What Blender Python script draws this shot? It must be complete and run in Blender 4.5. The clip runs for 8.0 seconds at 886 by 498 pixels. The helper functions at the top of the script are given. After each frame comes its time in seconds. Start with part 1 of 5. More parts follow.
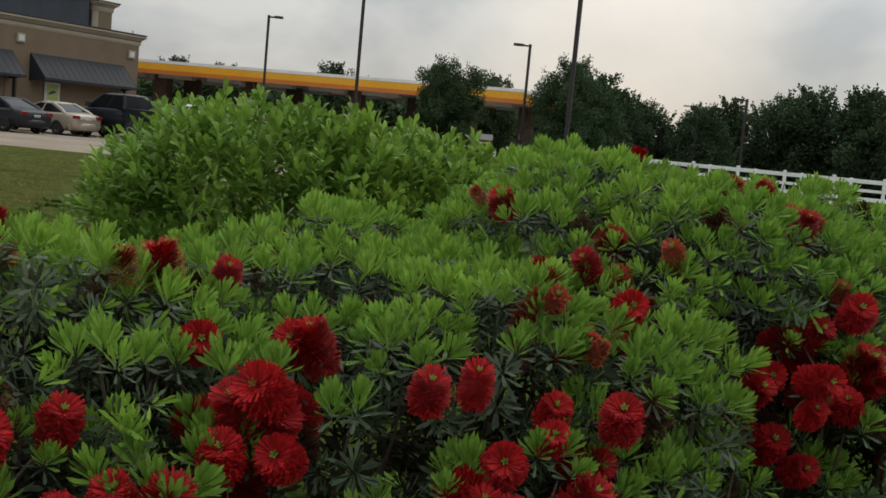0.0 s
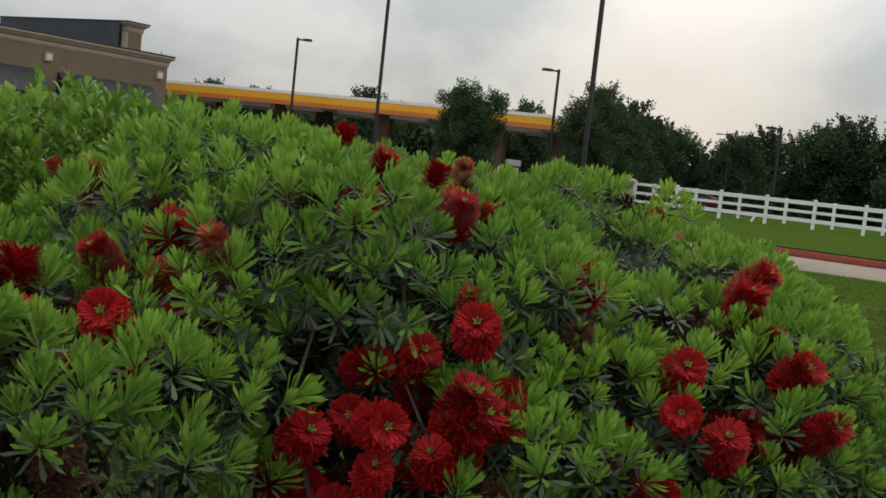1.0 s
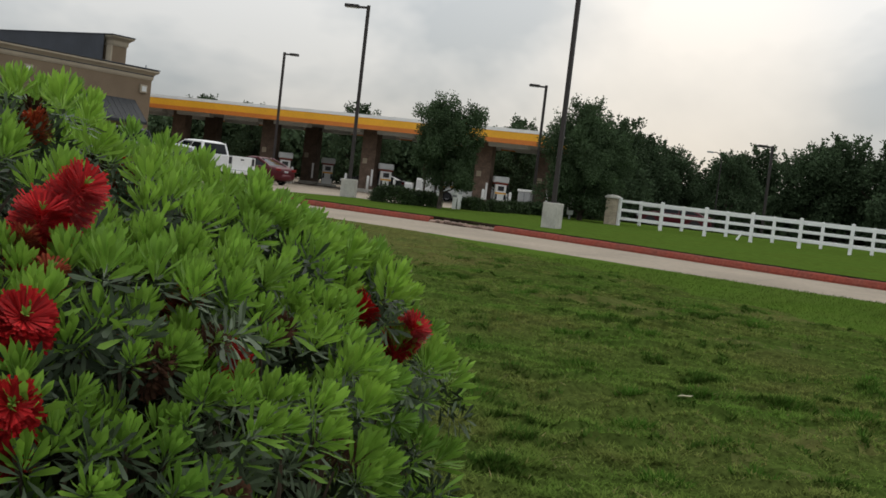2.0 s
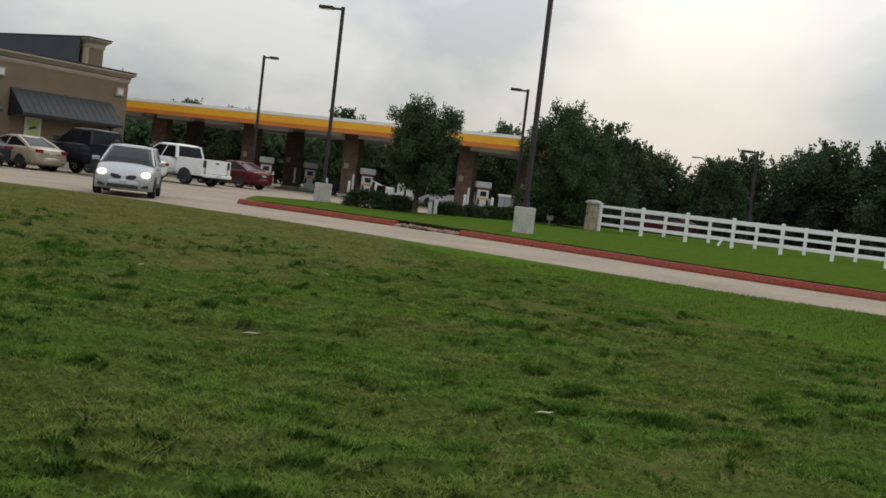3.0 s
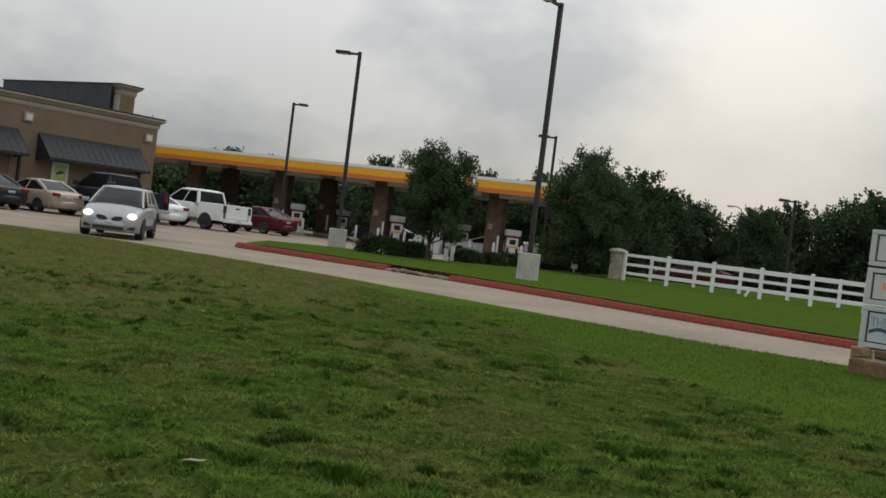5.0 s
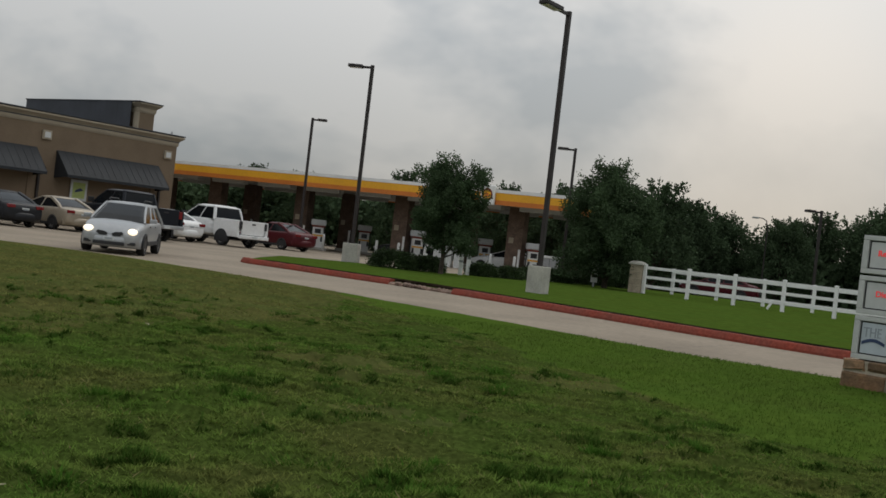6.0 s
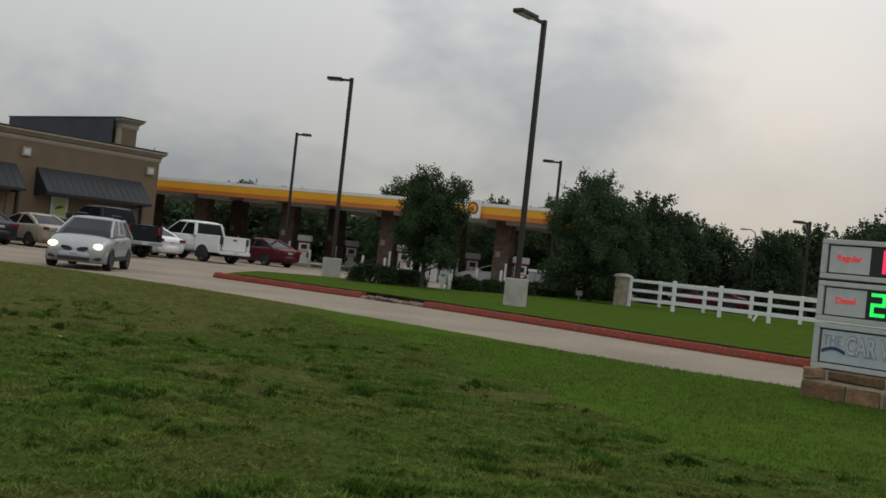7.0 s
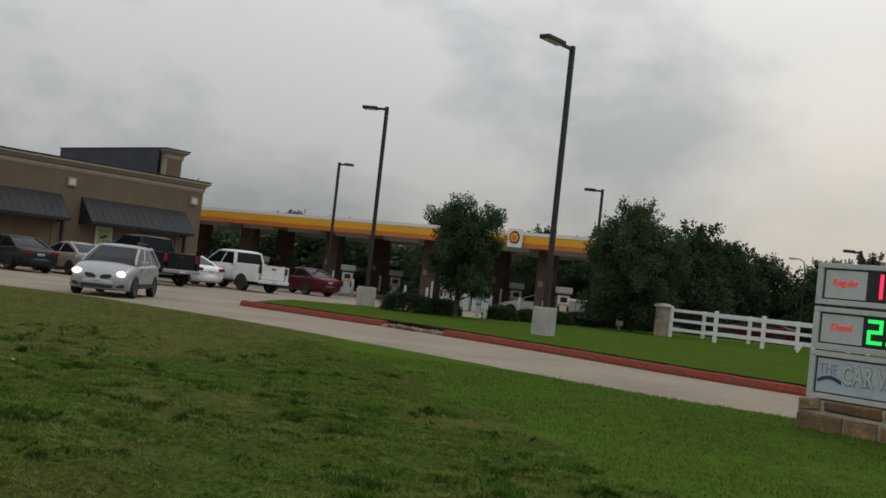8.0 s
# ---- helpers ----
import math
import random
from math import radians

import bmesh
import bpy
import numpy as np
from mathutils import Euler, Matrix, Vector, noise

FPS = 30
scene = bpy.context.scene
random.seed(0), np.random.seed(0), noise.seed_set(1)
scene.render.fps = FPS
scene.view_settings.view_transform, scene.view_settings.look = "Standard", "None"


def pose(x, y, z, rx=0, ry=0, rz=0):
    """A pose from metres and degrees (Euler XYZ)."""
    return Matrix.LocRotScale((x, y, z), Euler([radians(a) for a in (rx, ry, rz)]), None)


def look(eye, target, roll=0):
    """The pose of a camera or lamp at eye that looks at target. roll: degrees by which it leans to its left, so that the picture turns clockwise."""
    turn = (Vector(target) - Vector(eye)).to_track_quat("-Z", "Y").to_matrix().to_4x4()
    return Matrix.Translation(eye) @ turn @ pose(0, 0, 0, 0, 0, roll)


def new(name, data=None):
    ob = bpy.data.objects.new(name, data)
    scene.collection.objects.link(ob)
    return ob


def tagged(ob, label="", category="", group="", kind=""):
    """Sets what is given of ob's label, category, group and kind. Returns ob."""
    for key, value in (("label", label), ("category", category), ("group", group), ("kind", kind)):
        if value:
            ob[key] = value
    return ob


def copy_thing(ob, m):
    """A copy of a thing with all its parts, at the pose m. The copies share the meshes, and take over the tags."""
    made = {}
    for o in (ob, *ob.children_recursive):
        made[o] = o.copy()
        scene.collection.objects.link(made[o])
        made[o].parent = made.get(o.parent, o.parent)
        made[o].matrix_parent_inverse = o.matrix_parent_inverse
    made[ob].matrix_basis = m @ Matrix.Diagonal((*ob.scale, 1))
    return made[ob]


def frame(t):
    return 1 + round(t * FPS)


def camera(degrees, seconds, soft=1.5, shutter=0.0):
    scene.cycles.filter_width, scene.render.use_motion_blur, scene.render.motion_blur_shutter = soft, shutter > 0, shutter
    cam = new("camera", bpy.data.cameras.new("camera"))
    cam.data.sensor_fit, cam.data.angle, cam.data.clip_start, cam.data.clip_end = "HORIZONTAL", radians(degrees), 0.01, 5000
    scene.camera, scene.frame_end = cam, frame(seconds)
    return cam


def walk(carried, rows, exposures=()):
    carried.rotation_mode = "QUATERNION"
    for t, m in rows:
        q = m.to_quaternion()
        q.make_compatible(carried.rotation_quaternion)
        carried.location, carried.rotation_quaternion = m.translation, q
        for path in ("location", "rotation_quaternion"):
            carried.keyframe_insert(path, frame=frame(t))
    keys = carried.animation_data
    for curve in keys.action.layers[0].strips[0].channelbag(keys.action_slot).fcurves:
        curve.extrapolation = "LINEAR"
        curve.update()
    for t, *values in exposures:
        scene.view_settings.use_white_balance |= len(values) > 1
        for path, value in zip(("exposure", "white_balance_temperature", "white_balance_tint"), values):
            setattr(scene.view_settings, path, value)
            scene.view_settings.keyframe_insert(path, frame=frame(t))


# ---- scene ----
cam = camera(45.0, 8.0, soft=1.6)
PATH = [
    (0, (-3.275, -2.415, 1.507), (-3.273, -0.425, 1.302), 5.4),
    (0.5, (-2.73, -2.01, 1.492), (-2.782, -0.019, 1.309), 5.8),
    (1, (-2.127, -1.586, 1.461), (-2.211, 0.406, 1.298), 6.2),
    (1.5, (-1.396, -1.143, 1.367), (-1.5, 0.85, 1.225), 6.4),
    (2.8, (0.044, 0.068, 1.341), (-0.056, 2.062, 1.226), 6.8),
    (3, (0.205, 0.229, 1.344), (0.104, 2.223, 1.231), 6.7),
    (3.5, (0.769, 0.581, 1.395), (0.644, 2.574, 1.297), 6.9),
    (4, (1.331, 0.889, 1.388), (1.18, 2.882, 1.308), 7.0),
    (4.5, (1.783, 1.116, 1.36), (1.599, 3.106, 1.308), 7.1),
    (6, (3.096, 2.075, 1.389), (2.8, 4.053, 1.379), 6.6),
    (6.5, (3.427, 2.411, 1.344), (3.125, 4.388, 1.346), 6.3),
    (7, (3.782, 2.768, 1.35), (3.485, 4.745, 1.371), 6.1),
    (7.5, (4.274, 3.068, 1.395), (3.928, 5.037, 1.438), 6.1),
    (8, (4.788, 3.325, 1.373), (4.376, 5.281, 1.44), 6.2),
]
walk(cam, [(t, look(eye, target, roll)) for t, eye, target, roll in PATH], [(0, 0.02), (1.5, 0.12), (3.5, 0.13), (4.5, 0.04), (6.0, -0.33), (8.0, -0.35)])

# ---- world and sun ----
SUN_EL, SUN_ROT = radians(24), radians(8)      # the bright break in the clouds ahead of the walk
world = bpy.data.worlds.new("world")
scene.world = world
world.use_nodes = True
wn, wl = world.node_tree.nodes, world.node_tree.links
wn.clear()
w_out = wn.new("ShaderNodeOutputWorld")
w_bg = wn.new("ShaderNodeBackground")
w_sky = wn.new("ShaderNodeTexSky")
w_sky.sky_type, w_sky.sun_disc = "NISHITA", False
w_sky.sun_elevation, w_sky.sun_rotation = SUN_EL, SUN_ROT
w_co = wn.new("ShaderNodeTexCoord")
w_map = wn.new("ShaderNodeMapping")
w_map.inputs["Scale"].default_value = (1.0, 1.0, 1.7)
w_map.inputs["Location"].default_value = (0.35, 0.1, 0.2)
w_noise = wn.new("ShaderNodeTexNoise")
w_noise.inputs["Scale"].default_value = 3.0
w_noise.inputs["Detail"].default_value = 5
w_noise.inputs["Roughness"].default_value = 0.56
w_noise.inputs["Distortion"].default_value = 0.15
w_ramp = wn.new("ShaderNodeValToRGB")
w_ramp.color_ramp.elements[0].position, w_ramp.color_ramp.elements[0].color = 0.42, (0.318, 0.346, 0.368, 1)
w_ramp.color_ramp.elements[1].position, w_ramp.color_ramp.elements[1].color = 0.57, (0.506, 0.508, 0.503, 1)
# the thin, warm patch of cloud before the sun
w_dir = wn.new("ShaderNodeVectorMath")
w_dir.operation = "DOT_PRODUCT"
w_dir.inputs[1].default_value = (math.sin(radians(9)) * math.cos(radians(6)), math.cos(radians(9)) * math.cos(radians(6)), math.sin(radians(6)))
w_glow = wn.new("ShaderNodeMapRange")
w_glow.inputs["From Min"].default_value, w_glow.inputs["From Max"].default_value = 0.987, 1.0
w_glow.interpolation_type = "SMOOTHSTEP"
w_mix = wn.new("ShaderNodeMixRGB")
w_mix.inputs[2].default_value = (0.68, 0.630, 0.570, 1)
w_half = wn.new("ShaderNodeMath")
w_half.operation = "MULTIPLY"
w_half.inputs[1].default_value = 0.6
w_skydim = wn.new("ShaderNodeMixRGB")
w_skydim.blend_type = "ADD"
w_skydim.inputs[0].default_value = 0.006
wl.new(w_co.outputs["Generated"], w_map.inputs[0])
wl.new(w_map.outputs[0], w_noise.inputs[0])
wl.new(w_noise.outputs[0], w_ramp.inputs[0])
wl.new(w_co.outputs["Generated"], w_dir.inputs[0])
wl.new(w_dir.outputs["Value"], w_glow.inputs[0])
wl.new(w_glow.outputs[0], w_half.inputs[0])
wl.new(w_half.outputs[0], w_mix.inputs[0])
wl.new(w_ramp.outputs[0], w_mix.inputs[1])
wl.new(w_mix.outputs[0], w_skydim.inputs[1])
wl.new(w_sky.outputs[0], w_skydim.inputs[2])
# an overcast sky brightens towards its zenith
w_sep = wn.new("ShaderNodeSeparateXYZ")
w_rise = wn.new("ShaderNodeMapRange")
w_rise.inputs["To Min"].default_value, w_rise.inputs["To Max"].default_value = 0.88, 2.3
w_rise.inputs["From Min"].default_value, w_rise.inputs["From Max"].default_value = 0.03, 0.5
w_mul = wn.new("ShaderNodeVectorMath")
w_mul.operation = "MULTIPLY"
wl.new(w_co.outputs["Generated"], w_sep.inputs[0])
wl.new(w_sep.outputs["Z"], w_rise.inputs[0])
wl.new(w_skydim.outputs[0], w_mul.inputs[0])
wl.new(w_rise.outputs[0], w_mul.inputs[1])
wl.new(w_mul.outputs[0], w_bg.inputs[0])
w_bg.inputs[1].default_value = 1.0
wl.new(w_bg.outputs[0], w_out.inputs[0])

sun = new("sun", bpy.data.lights.new("sun", "SUN"))
sun.data.energy, sun.data.angle, sun.data.color = 0.7, radians(25), (1.0, 0.95, 0.88)
sun.matrix_world = look((20, 60, 60), (0, 25, 0))

# ---- materials ----
def mat(name, col, rough=0.7, metal=0.0, var=0.15, scale=6.0, fine=60.0, bump=0.15, bscale=None, col2=None, rand=0.0, island=0.0,
        transl=0.0, emit=None, spec=0.5, coat=0.0):
    """A surface with grain at two scales: col varies towards col2 (or darker) by a coarse noise, brightness by a fine one."""
    m = bpy.data.materials.new(name)
    m.use_nodes = True
    n, l = m.node_tree.nodes, m.node_tree.links
    b = n["Principled BSDF"]
    b.inputs["Roughness"].default_value = rough
    b.inputs["Metallic"].default_value = metal
    b.inputs["Specular IOR Level"].default_value = spec
    b.inputs["Coat Weight"].default_value = coat
    co = n.new("ShaderNodeTexCoord")
    big, small = n.new("ShaderNodeTexNoise"), n.new("ShaderNodeTexNoise")
    big.inputs["Scale"].default_value, small.inputs["Scale"].default_value = scale, fine
    big.inputs["Detail"].default_value = 4
    l.new(co.outputs["Object"], big.inputs[0])
    l.new(co.outputs["Object"], small.inputs[0])
    ramp = n.new("ShaderNodeValToRGB")
    ramp.color_ramp.elements[0].position, ramp.color_ramp.elements[1].position = 0.32, 0.68
    c2 = col2 or tuple(c * (1 - 2 * var) for c in col)
    ramp.color_ramp.elements[0].color, ramp.color_ramp.elements[1].color = (*c2, 1), (*col, 1)
    l.new(big.outputs[0], ramp.inputs[0])
    hsv = n.new("ShaderNodeHueSaturation")
    mr = n.new("ShaderNodeMapRange")
    mr.inputs["From Min"].default_value, mr.inputs["From Max"].default_value = 0.3, 0.7
    mr.inputs["To Min"].default_value, mr.inputs["To Max"].default_value = 1 - var, 1 + var
    l.new(small.outputs[0], mr.inputs[0])
    l.new(ramp.outputs[0], hsv.inputs["Color"])
    value = mr.outputs[0]
    for amount, node, out in ((rand, "ShaderNodeObjectInfo", "Random"), (island, "ShaderNodeNewGeometry", "Random Per Island")):
        if amount:
            src = n.new(node)
            r2 = n.new("ShaderNodeMapRange")
            r2.inputs["To Min"].default_value, r2.inputs["To Max"].default_value = 1 - amount, 1 + amount
            l.new(src.outputs[out], r2.inputs[0])
            mul = n.new("ShaderNodeMath")
            mul.operation = "MULTIPLY"
            l.new(value, mul.inputs[0])
            l.new(r2.outputs[0], mul.inputs[1])
            value = mul.outputs[0]
    l.new(value, hsv.inputs["Value"])
    l.new(hsv.outputs[0], b.inputs["Base Color"])
    if bump:
        bp = n.new("ShaderNodeBump")
        bp.inputs["Strength"].default_value = bump
        bp.inputs["Distance"].default_value = 0.02
        if bscale:
            bn = n.new("ShaderNodeTexNoise")
            bn.inputs["Scale"].default_value = bscale
            bn.inputs["Detail"].default_value = 5
            l.new(co.outputs["Object"], bn.inputs[0])
            l.new(bn.outputs[0], bp.inputs["Height"])
        else:
            l.new(small.outputs[0], bp.inputs["Height"])
        l.new(bp.outputs[0], b.inputs["Normal"])
    if emit:
        b.inputs["Emission Color"].default_value = (*emit[:3], 1)
        b.inputs["Emission Strength"].default_value = emit[3]
    if transl:
        tr = n.new("ShaderNodeBsdfTranslucent")
        l.new(hsv.outputs[0], tr.inputs[0])
        mx = n.new("ShaderNodeMixShader")
        mx.inputs[0].default_value = transl
        l.new(b.outputs[0], mx.inputs[1])
        l.new(tr.outputs[0], mx.inputs[2])
        l.new(mx.outputs[0], n["Material Output"].inputs[0])
    return m


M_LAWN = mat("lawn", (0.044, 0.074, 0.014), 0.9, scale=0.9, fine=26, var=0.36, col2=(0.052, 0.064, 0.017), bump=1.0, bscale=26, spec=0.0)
M_DRYLAWN = mat("dry_lawn", (0.084, 0.084, 0.027), 0.9, scale=0.8, fine=6, var=0.24, col2=(0.060, 0.076, 0.022), bump=0.8, bscale=22, spec=0.0)
M_LUSH = mat("lush_strip", (0.054, 0.094, 0.015), 0.9, scale=0.9, fine=7, var=0.16, col2=(0.062, 0.100, 0.016), bump=0.4, bscale=18, spec=0.0)
M_LAWN2 = mat("lush_lawn", (0.054, 0.094, 0.015), 0.95, scale=0.6, fine=5, var=0.2, col2=(0.056, 0.086, 0.014), bump=0.8, bscale=12, spec=0.0)
M_BLADE = mat("grass_blade", (0.090, 0.172, 0.027), 0.8, scale=0.9, fine=5.5, var=0.24, col2=(0.142, 0.162, 0.044), island=0.18, bump=0, transl=0.3, spec=0.0)
M_LUSHBLADE = mat("lush_blade", (0.084, 0.148, 0.022), 0.8, scale=0.8, fine=6, var=0.22, col2=(0.090, 0.132, 0.028), island=0.18, bump=0, transl=0.3, spec=0.0)
M_DRYBLADE = mat("yellowed_blade", (0.180, 0.166, 0.054), 0.8, scale=0.9, fine=5.5, var=0.24, col2=(0.140, 0.160, 0.048), island=0.2, bump=0, transl=0.3, spec=0.0)
M_TUFT = mat("deep_green_blade", (0.062, 0.145, 0.020), 0.8, scale=2, fine=9, var=0.2, island=0.25, bump=0, transl=0.3, spec=0.0)
# deep green, darkened further for the shade under the mats' edges
M_SHADEBLADE = mat("shaded_dense_blade", (0.056, 0.112, 0.019), 0.85, scale=2, fine=9, var=0.2, island=0.3, bump=0, transl=0.2, spec=0.0)
M_STRAW = mat("dry_blade", (0.20, 0.17, 0.065), 0.8, scale=2, fine=9, var=0.2, island=0.3, bump=0, transl=0.2, spec=0.2)
M_FIELD = mat("far_ground", (0.07, 0.09, 0.03), 0.95, scale=0.05, fine=1.2, var=0.25, bump=0.3)
M_CONC = mat("concrete_paving", (0.300, 0.252, 0.196), 0.9, scale=0.35, fine=7, var=0.12, bump=0.25, bscale=40, spec=0.1)
M_CONC2 = mat("cast_concrete", (0.47, 0.45, 0.40), 0.85, scale=2.5, fine=25, var=0.12, bump=0.3, spec=0.3)
M_RED = mat("red_kerb_paint", (0.235, 0.052, 0.035), 0.9, scale=1.6, fine=16, var=0.2, col2=(0.185, 0.058, 0.042), bump=0.25, spec=0.1)
M_SOILSHADE = mat("shaded_soil", (0.030, 0.022, 0.015), 0.95, scale=3, fine=20, var=0.3, bump=0.6, spec=0.0)
M_BROKEN = mat("broken_kerb", (0.33, 0.22, 0.17), 0.9, scale=3, fine=20, var=0.3, bump=0.8, rand=0.25)
M_STUCCO = mat("tan_stucco", (0.200, 0.148, 0.100), 0.9, scale=0.7, fine=30, var=0.08, bump=0.4, bscale=60, spec=0.25)
M_TRIM = mat("beige_trim", (0.36, 0.305, 0.225), 0.85, scale=1.2, fine=30, var=0.07, bump=0.2)
M_SLATE = mat("dark_metal_roofing", (0.040, 0.045, 0.056), 0.7, metal=0.0, scale=0.8, fine=20, var=0.15, bump=0.1, rand=0.12)
M_AWN = mat("awning_metal", (0.014, 0.017, 0.021), 0.7, metal=0.0, scale=1.0, fine=20, var=0.18, bump=0.1, rand=0.15)
M_YEL = mat("yellow_fascia", (0.80, 0.39, 0.014), 0.5, scale=0.5, fine=6, var=0.05, bump=0.03)
M_ORANGE = mat("orange_stripe", (0.58, 0.17, 0.02), 0.5, scale=0.5, fine=6, var=0.06, bump=0.03)
M_WHITE = mat("white_paint", (0.78, 0.78, 0.76), 0.5, scale=1.5, fine=15, var=0.05, bump=0.05)
M_VINYL = mat("white_vinyl", (0.80, 0.80, 0.79), 0.4, scale=2.0, fine=18, var=0.05, bump=0.04)
M_SOFFIT = mat("canopy_soffit", (0.42, 0.42, 0.41), 0.6, scale=0.6, fine=8, var=0.08, bump=0.05)
M_COLUMN = mat("brown_brick_column", (0.150, 0.102, 0.074), 0.9, scale=2.2, fine=12, var=0.25, bump=0.4, rand=0.15)
M_POLE = mat("bronze_pole", (0.035, 0.028, 0.026), 0.5, metal=0.3, scale=2, fine=25, var=0.15, bump=0.05)
M_STEEL = mat("grey_steel", (0.42, 0.43, 0.44), 0.4, metal=0.6, scale=2, fine=20, var=0.1, bump=0.05)
M_LENS = mat("lamp_lens", (0.62, 0.63, 0.62), 0.2, scale=3, fine=20, var=0.05, bump=0)
M_SIGNFR = mat("sign_cabinet", (0.50, 0.51, 0.49), 0.5, scale=1.5, fine=14, var=0.06, bump=0.05)
M_SIGNPN = mat("sign_panel", (0.53, 0.54, 0.53), 0.35, scale=1.2, fine=9, var=0.05, bump=0.02)
M_SIGNLO = mat("pale_blue_panel", (0.46, 0.51, 0.55), 0.35, scale=1.2, fine=9, var=0.06, bump=0.02)
M_GAP = mat("dark_gap", (0.03, 0.03, 0.032), 0.7, scale=3, fine=20, var=0.1, bump=0)
M_LED = mat("led_board", (0.018, 0.018, 0.020), 0.35, scale=3, fine=30, var=0.15, bump=0)
M_REDTX = mat("red_lettering", (0.78, 0.05, 0.05), 0.4, scale=4, fine=30, var=0.05, bump=0, emit=(0.9, 0.05, 0.06, 0.35))
M_GREYTX = mat("grey_lettering", (0.30, 0.33, 0.36), 0.4, scale=4, fine=30, var=0.05, bump=0)
M_NAVY = mat("navy_swoosh", (0.03, 0.05, 0.12), 0.4, scale=4, fine=30, var=0.08, bump=0)
M_LEDR = mat("red_led", (0.5, 0.02, 0.04), 0.4, scale=4, fine=90, var=0.1, bump=0, emit=(1.0, 0.03, 0.10, 1.3))
M_LEDG = mat("green_led", (0.02, 0.5, 0.05), 0.4, scale=4, fine=90, var=0.1, bump=0, emit=(0.02, 0.85, 0.13, 1.2))
M_STONE = mat("brown_stone", (0.270, 0.150, 0.075), 0.9, scale=4, fine=22, var=0.22, col2=(0.16, 0.105, 0.062), bump=0.7, bscale=18, rand=0.3)
M_MORTAR = mat("mortar", (0.50, 0.44, 0.34), 0.95, scale=4, fine=30, var=0.15, bump=0.5)
M_PILLAR = mat("buff_stone", (0.34, 0.285, 0.21), 0.9, scale=3, fine=20, var=0.2, bump=0.5, rand=0.15)
M_BARK = mat("bark", (0.085, 0.065, 0.048), 0.95, scale=5, fine=30, var=0.3, bump=0.8)
M_LEAFD = mat("dark_tree_leaves", (0.068, 0.106, 0.052), 0.85, scale=0.25, fine=1.5, var=0.22, island=0.25, bump=0, transl=0.25, spec=0.1)
M_LEAFT = mat("young_tree_leaves", (0.074, 0.116, 0.055), 0.85, scale=0.7, fine=4, var=0.22, island=0.3, bump=0, transl=0.25, spec=0.1)
M_HEDGE = mat("hedge_leaves", (0.045, 0.075, 0.026), 0.7, scale=1, fine=5, var=0.25, island=0.4, bump=0, transl=0.2, spec=0.25)
M_NEWLEAF = mat("new_bottlebrush_leaf", (0.235, 0.390, 0.050), 0.6, scale=2.2, fine=18, var=0.16, col2=(0.145, 0.275, 0.040), island=0.25, bump=0, transl=0.35, spec=0.3)
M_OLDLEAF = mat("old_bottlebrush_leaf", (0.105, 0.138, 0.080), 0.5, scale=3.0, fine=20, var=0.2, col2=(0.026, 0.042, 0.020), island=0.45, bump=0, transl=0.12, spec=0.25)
M_SHADELEAF = mat("shaded_inner_leaf", (0.034, 0.028, 0.017), 0.85, scale=3, fine=20, var=0.2, col2=(0.022, 0.026, 0.014), island=0.4, bump=0, spec=0.1)
M_DRYLEAF = mat("dry_leaf", (0.36, 0.33, 0.20), 0.8, scale=9, fine=60, var=0.2, bump=0.2)
M_TWIG = mat("twig", (0.110, 0.072, 0.050), 0.9, scale=8, fine=40, var=0.3, bump=0.3)
M_BRUSH = mat("crimson_stamens", (0.46, 0.010, 0.012), 0.7, scale=6, fine=60, var=0.2, island=0.35, rand=0.15, bump=0, transl=0.2, spec=0.25)
M_BRUSHO = mat("faded_stamens", (0.42, 0.075, 0.030), 0.7, scale=6, fine=60, var=0.25, island=0.35, rand=0.2, bump=0, transl=0.2, spec=0.2)
M_SPENT = mat("spent_stamens", (0.120, 0.055, 0.034), 0.85, scale=6, fine=60, var=0.3, island=0.35, rand=0.25, bump=0, spec=0.1)
M_PRIVET = mat("yellow_green_leaf", (0.22, 0.35, 0.050), 0.5, scale=1.8, fine=14, var=0.2, col2=(0.130, 0.24, 0.036), island=0.35, bump=0, transl=0.35, spec=0.35)
M_GLASS = mat("car_glass", (0.008, 0.010, 0.012), 0.10, scale=1, fine=8, var=0.1, bump=0, spec=0.12)
M_TYRE = mat("tyre_rubber", (0.018, 0.018, 0.018), 0.85, scale=6, fine=40, var=0.15, bump=0.1)
M_RIM = mat("alloy_rim", (0.45, 0.45, 0.46), 0.35, metal=0.7, scale=6, fine=40, var=0.1, bump=0)
M_BLACKPL = mat("black_plastic", (0.022, 0.022, 0.024), 0.6, scale=5, fine=40, var=0.15, bump=0.05)
M_TAIL = mat("red_tail_lamp", (0.20, 0.012, 0.014), 0.2, scale=5, fine=30, var=0.1, bump=0)
M_HEADL = mat("lit_headlamp", (0.8, 0.8, 0.75), 0.2, scale=5, fine=30, var=0.05, bump=0, emit=(1.0, 0.84, 0.60, 1.7))
M_CLEAR = mat("lamp_glass", (0.55, 0.56, 0.57), 0.15, scale=5, fine=30, var=0.05, bump=0)
M_PLATE = mat("pale_plate", (0.58, 0.60, 0.60), 0.5, scale=5, fine=30, var=0.06, bump=0)
